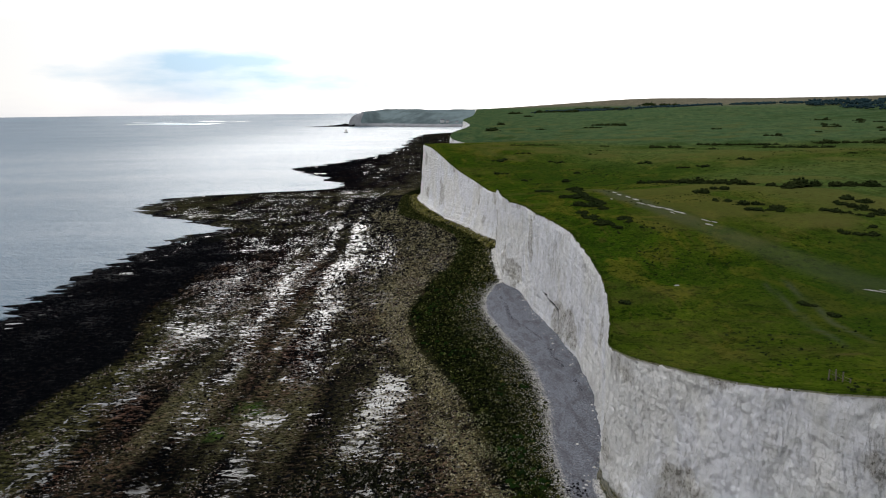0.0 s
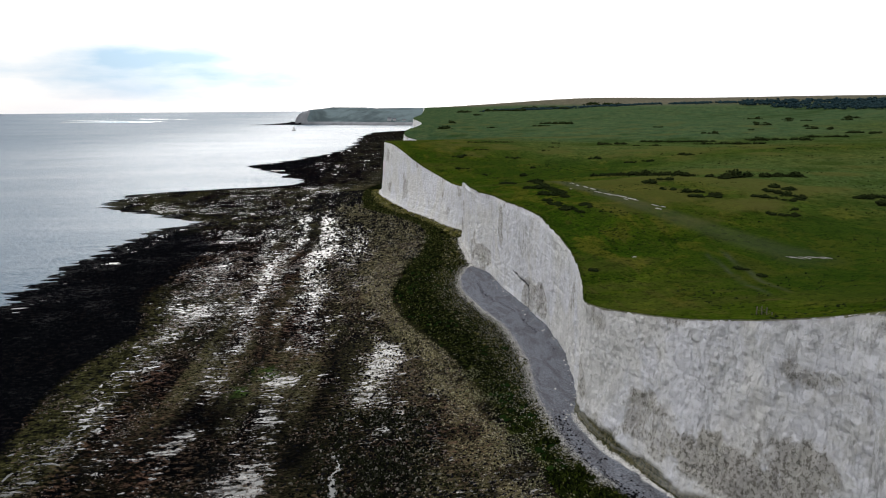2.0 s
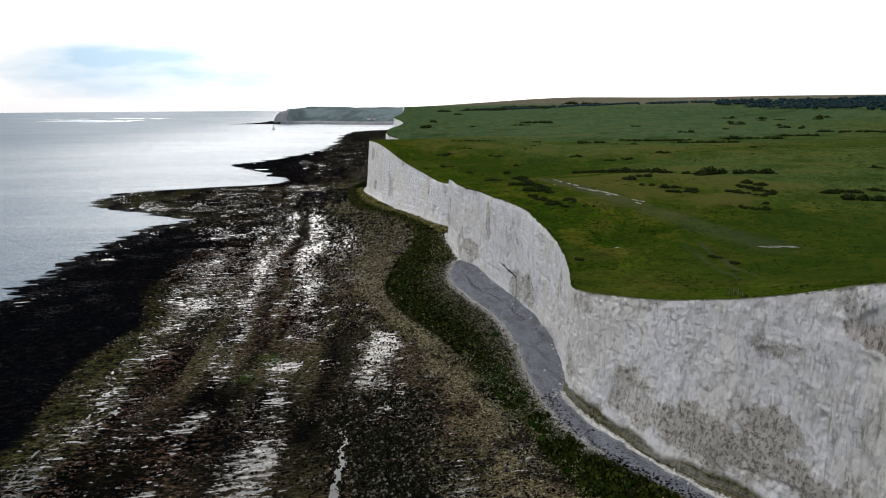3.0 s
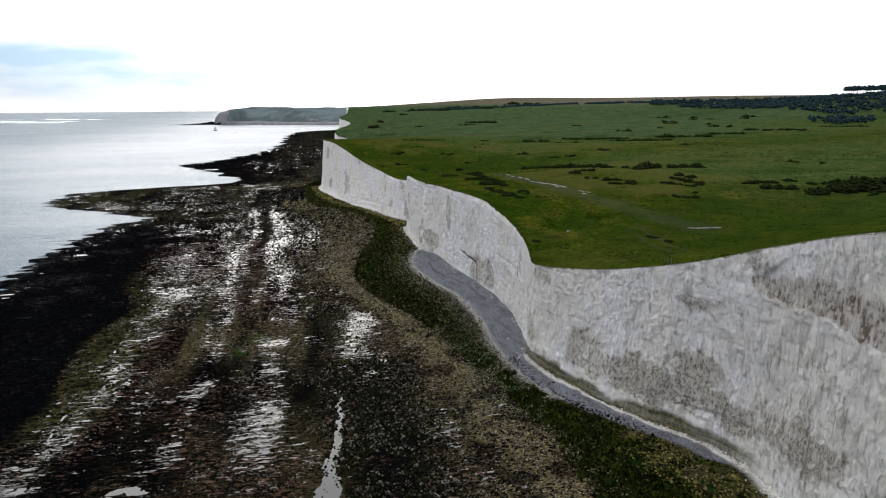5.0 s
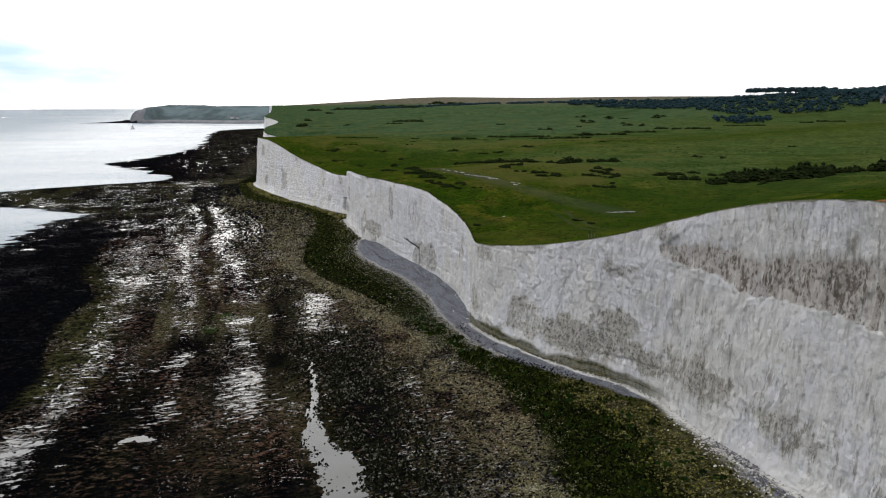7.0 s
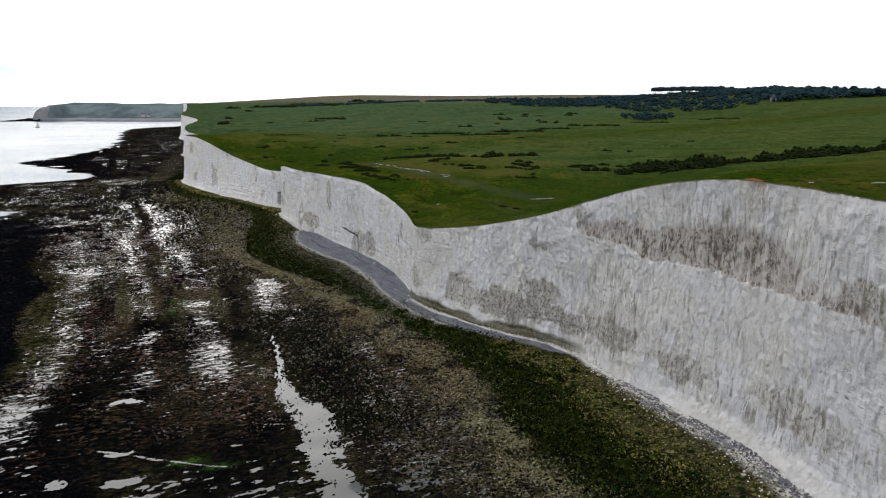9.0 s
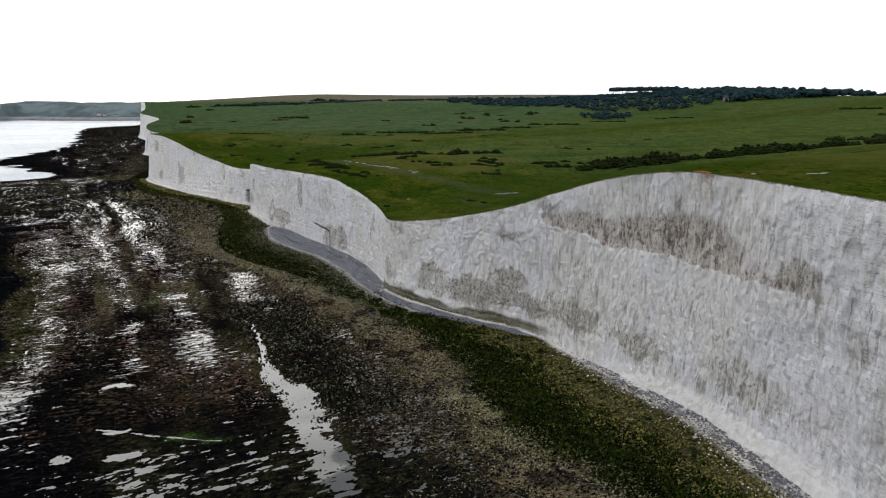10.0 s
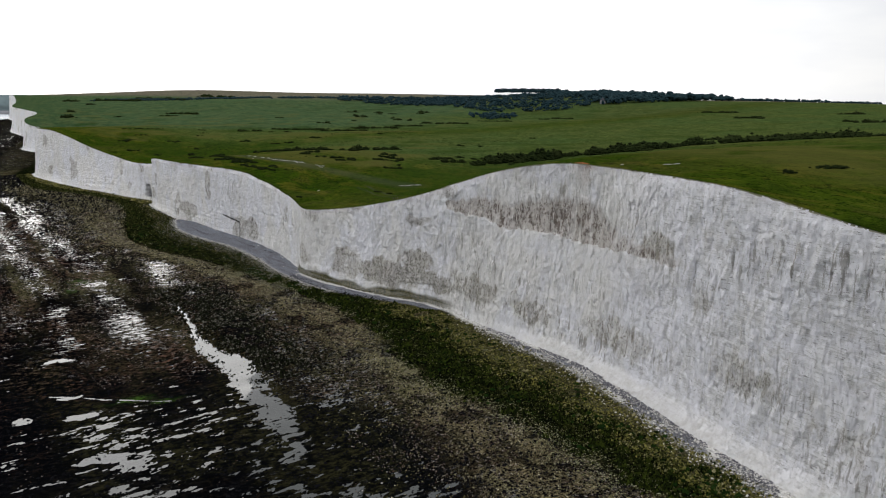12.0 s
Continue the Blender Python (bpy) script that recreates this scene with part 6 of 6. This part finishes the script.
def farmhouse(x, y, turn):
    z = float(land_z(np.array(x), np.array(y)))
    ob = thing("house", x, y, z, "small pale rendered house with slate roof among trees", "house", turn=turn)
    bm = bmesh.new()
    box(bm, (12, 7, 5), (0, 0, 2.2), 0.05)
    wall = part("wall", bm, RENDER_WALL, ob)
    bm = bmesh.new()
    v = [bm.verts.new(p) for p in ((-6.4, -4, 4.6), (6.4, -4, 4.6), (6.4, 4, 4.6), (-6.4, 4, 4.6), (-6.4, 0, 7.8), (6.4, 0, 7.8))]
    for f in ((0, 1, 5, 4), (2, 3, 4, 5), (1, 2, 5), (3, 0, 4), (3, 2, 1, 0)):
        bm.faces.new([v[i] for i in f])
    roof = part("roof", bm, SLATE, ob)
    bm = bmesh.new()
    box(bm, (0.9, 0.7, 2.0), (4.2, 0, 8.0), 0.04)
    part("chimney", bm, SLATE, roof)
    for wx in (-4, -1.4, 1.4, 4):
        bm = bmesh.new()
        box(bm, (1.1, 0.12, 1.3), (wx, -3.52, 3.4))
        part("window", bm, PANE, ob)


farmhouse(664, 602, 45)


def coast_cottages():
    """White cottages low on the slope of the far headland."""
    for i, (x, y, z, s) in enumerate(((22, 2822, 20, 1.0), (40, 2818, 19, 0.8), (75, 2815, 16, 0.7))):
        ob = thing("cottage", x, y, z, "tiny white cottage low on the far headland", "cottage", "far cottages", 10 * i)
        bm = bmesh.new()
        box(bm, (14 * s, 8 * s, 9 * s), (0, 0, 0), 0.05)
        part("wall", bm, COTTAGE, ob)
        bm = bmesh.new()
        v = [bm.verts.new((px * s, py * s, pz * s)) for px, py, pz in ((-7.4, -4.5, 4.4), (7.4, -4.5, 4.4), (7.4, 4.5, 4.4), (-7.4, 4.5, 4.4), (-7.4, 0, 8), (7.4, 0, 8))]
        for f in ((0, 1, 5, 4), (2, 3, 4, 5), (1, 2, 5), (3, 0, 4), (3, 2, 1, 0)):
            bm.faces.new([v[q] for q in f])
        part("roof", bm, SLATE, ob)


coast_cottages()


def sailing_boat(x, y, turn):
    ob = thing("sailing_boat", x, y, 0, "small sailing boat with raised sails on the bright sea", "boat", turn=turn)
    bm = bmesh.new()
    prev = None
    for t, w, d in ((-5.5, 1.2, 1.2), (-3, 1.7, 1.2), (0, 1.9, 1.25), (3, 1.4, 1.4), (5, 0.6, 1.6), (6, 0.06, 1.8)):
        ring = [bm.verts.new(p) for p in ((t, -w, d), (t, -w * 0.7, 0.1), (t, 0, -0.5), (t, w * 0.7, 0.1), (t, w, d))]
        if prev:
            for a in range(4):
                bm.faces.new((prev[a], prev[a + 1], ring[a + 1], ring[a]))
            bm.faces.new((prev[4], prev[0], ring[0], ring[4]))
        else:
            bm.faces.new(ring)
        prev = ring
    part("hull", bm, HULL, ob)
    bm = bmesh.new()
    box(bm, (0.2, 0.2, 13), (0.8, 0, 7.5), 0.03)
    part("mast", bm, WOOD, ob)
    for name, pts in (("mainsail", ((0.6, 0.0, 2.4), (-4.8, 0.5, 2.6), (-1.8, 0.45, 8), (0.6, 0.0, 13.6))), ("jib", ((1.1, 0.0, 12), (1.2, 0.4, 2.6), (5.6, 0.0, 2.0)))):
        bm = bmesh.new()
        front = [bm.verts.new(p) for p in pts]
        back = [bm.verts.new((p[0], p[1] + 0.06, p[2])) for p in pts]
        bm.faces.new(front)
        bm.faces.new(back[::-1])
        for a in range(len(pts)):
            bm.faces.new((front[a - 1], front[a], back[a], back[a - 1]))
        part(name, bm, SAIL, ob)


sailing_boat(-262, 2250, 20)


def cliff_fence():
    """A short run of leaning posts with wire near the edge."""
    ob = thing("post_fence", 46.4, 84.5, float(land_z(np.array(46.4), np.array(84.5))), "short weathered wooden post fence near the cliff edge", "fence", turn=-75)
    for x, lean, h in ((-1.6, 4, 0.9), (-0.5, -3, 1.25), (0.5, 2, 1.3), (1.7, -5, 0.8)):
        bm = bmesh.new()
        box(bm, (0.12, 0.12, h + 0.4), (0, 0, (h - 0.4) / 2), 0.015)
        p = part("post", bm, WOOD, ob)
        p.matrix_local = pose(x, 0, 0, 0, lean, 0)
    for z in (0.45, 0.8):
        bm = bmesh.new()
        box(bm, (3.4, 0.02, 0.02), (0.05, 0, z))
        part("wire", bm, WOOD, ob)


cliff_fence()


def chalk_scrape(x, y, lx, ly, turn, seed):
    """A worn bare patch of chalk laid over the turf."""
    a, b = np.linspace(0, 2 * math.pi, 49), np.linspace(0, 1, 8)
    A, R = np.meshgrid(a, b, indexing="ij")
    edge = 1 + 0.5 * vnoise(np.cos(A) * 2.2, np.sin(A) * 2.2, 0, seed) + 0.25 * vnoise(np.cos(A) * 6, np.sin(A) * 6, 0, seed + 1)
    u, v = R * edge * lx * np.cos(A), R * edge * ly * np.sin(A)
    c, s = math.cos(radians(turn)), math.sin(radians(turn))
    X, Y = x + u * c - v * s, y + u * s + v * c
    Z = land_z(X, Y) + 0.14 * (1 - R**4) + 0.02
    ob = sheet("chalk_scrape", X, Y, Z, WORN)
    tagged(ob, "bare worn white chalk patch in short turf", "bare ground", "chalk scrapes", "stuff")


EARTH = plain("rusty_earth", (0.20, 0.085, 0.035), 1.0, 0.0, 0.7, 1.5)
WORN = plain("worn_chalk", (0.34, 0.335, 0.30), 1.0, 0.0, 0.8, 1.2)
for i, (x, y, lx, ly, turn) in enumerate(((61.6, 229, 2.2, 0.28, 103), (62.8, 224, 1.6, 0.35, 110), (63.6, 219, 2.8, 0.32, 108), (65.0, 213.5, 1.5, 0.4, 112), (66.4, 208.5, 2.4, 0.35, 110), (64.6, 209, 1.2, 0.22, 100),
                                         (69.8, 197.5, 1.5, 0.25, 112), (71.4, 195, 0.8, 0.2, 120), (78.6, 133.8, 2.0, 0.09, 122), (80.4, 132.8, 1.5, 0.10, 119), (82.3, 131.9, 2.0, 0.08, 124), (84.0, 130.8, 1.2, 0.09, 118), (47.2, 148, 0.5, 0.25, 20), (56.5, 247, 1.0, 0.2, 100), (61.6, 266, 2.6, 0.3, 95), (61.4, 257, 2.2, 0.35, 92), (62.2, 248, 2.8, 0.3, 90), (62.3, 239, 2.0, 0.4, 95), (69.2, 192.5, 1.4, 0.3, 118), (64.8, -12.2, 0.9, 0.25, 130), (66.2, -13.8, 0.7, 0.2, 130), (59.8, -2.4, 0.5, 0.2, 100))):
    chalk_scrape(x, y, lx, ly, turn, 700 + 3 * i)


def bare_earth(x, y, lx, ly):
    """A lump of bare rusty soil on the very edge of the chalk."""
    a, b = np.linspace(0, 2 * math.pi, 41), np.linspace(0, 1, 7)
    A, R = np.meshgrid(a, b, indexing="ij")
    edge = 1 + 0.35 * vnoise(np.cos(A) * 2.2, np.sin(A) * 2.2, 0, 811)
    X, Y = x + R * edge * lx * np.cos(A), y + R * edge * ly * np.sin(A)
    Z = land_z(np.maximum(X, edge_x(Y)), Y) + 0.32 * (1 - R**2) + 0.10 * vnoise(X * 2, Y * 2, 0, 813) * (1 - R) - 0.05
    tagged(sheet("bare_earth", X, Y, Z, EARTH), "bare rust-brown soil on the cliff edge", "bare ground", kind="stuff")


bare_earth(56.6, 8.4, 0.9, 2.3)
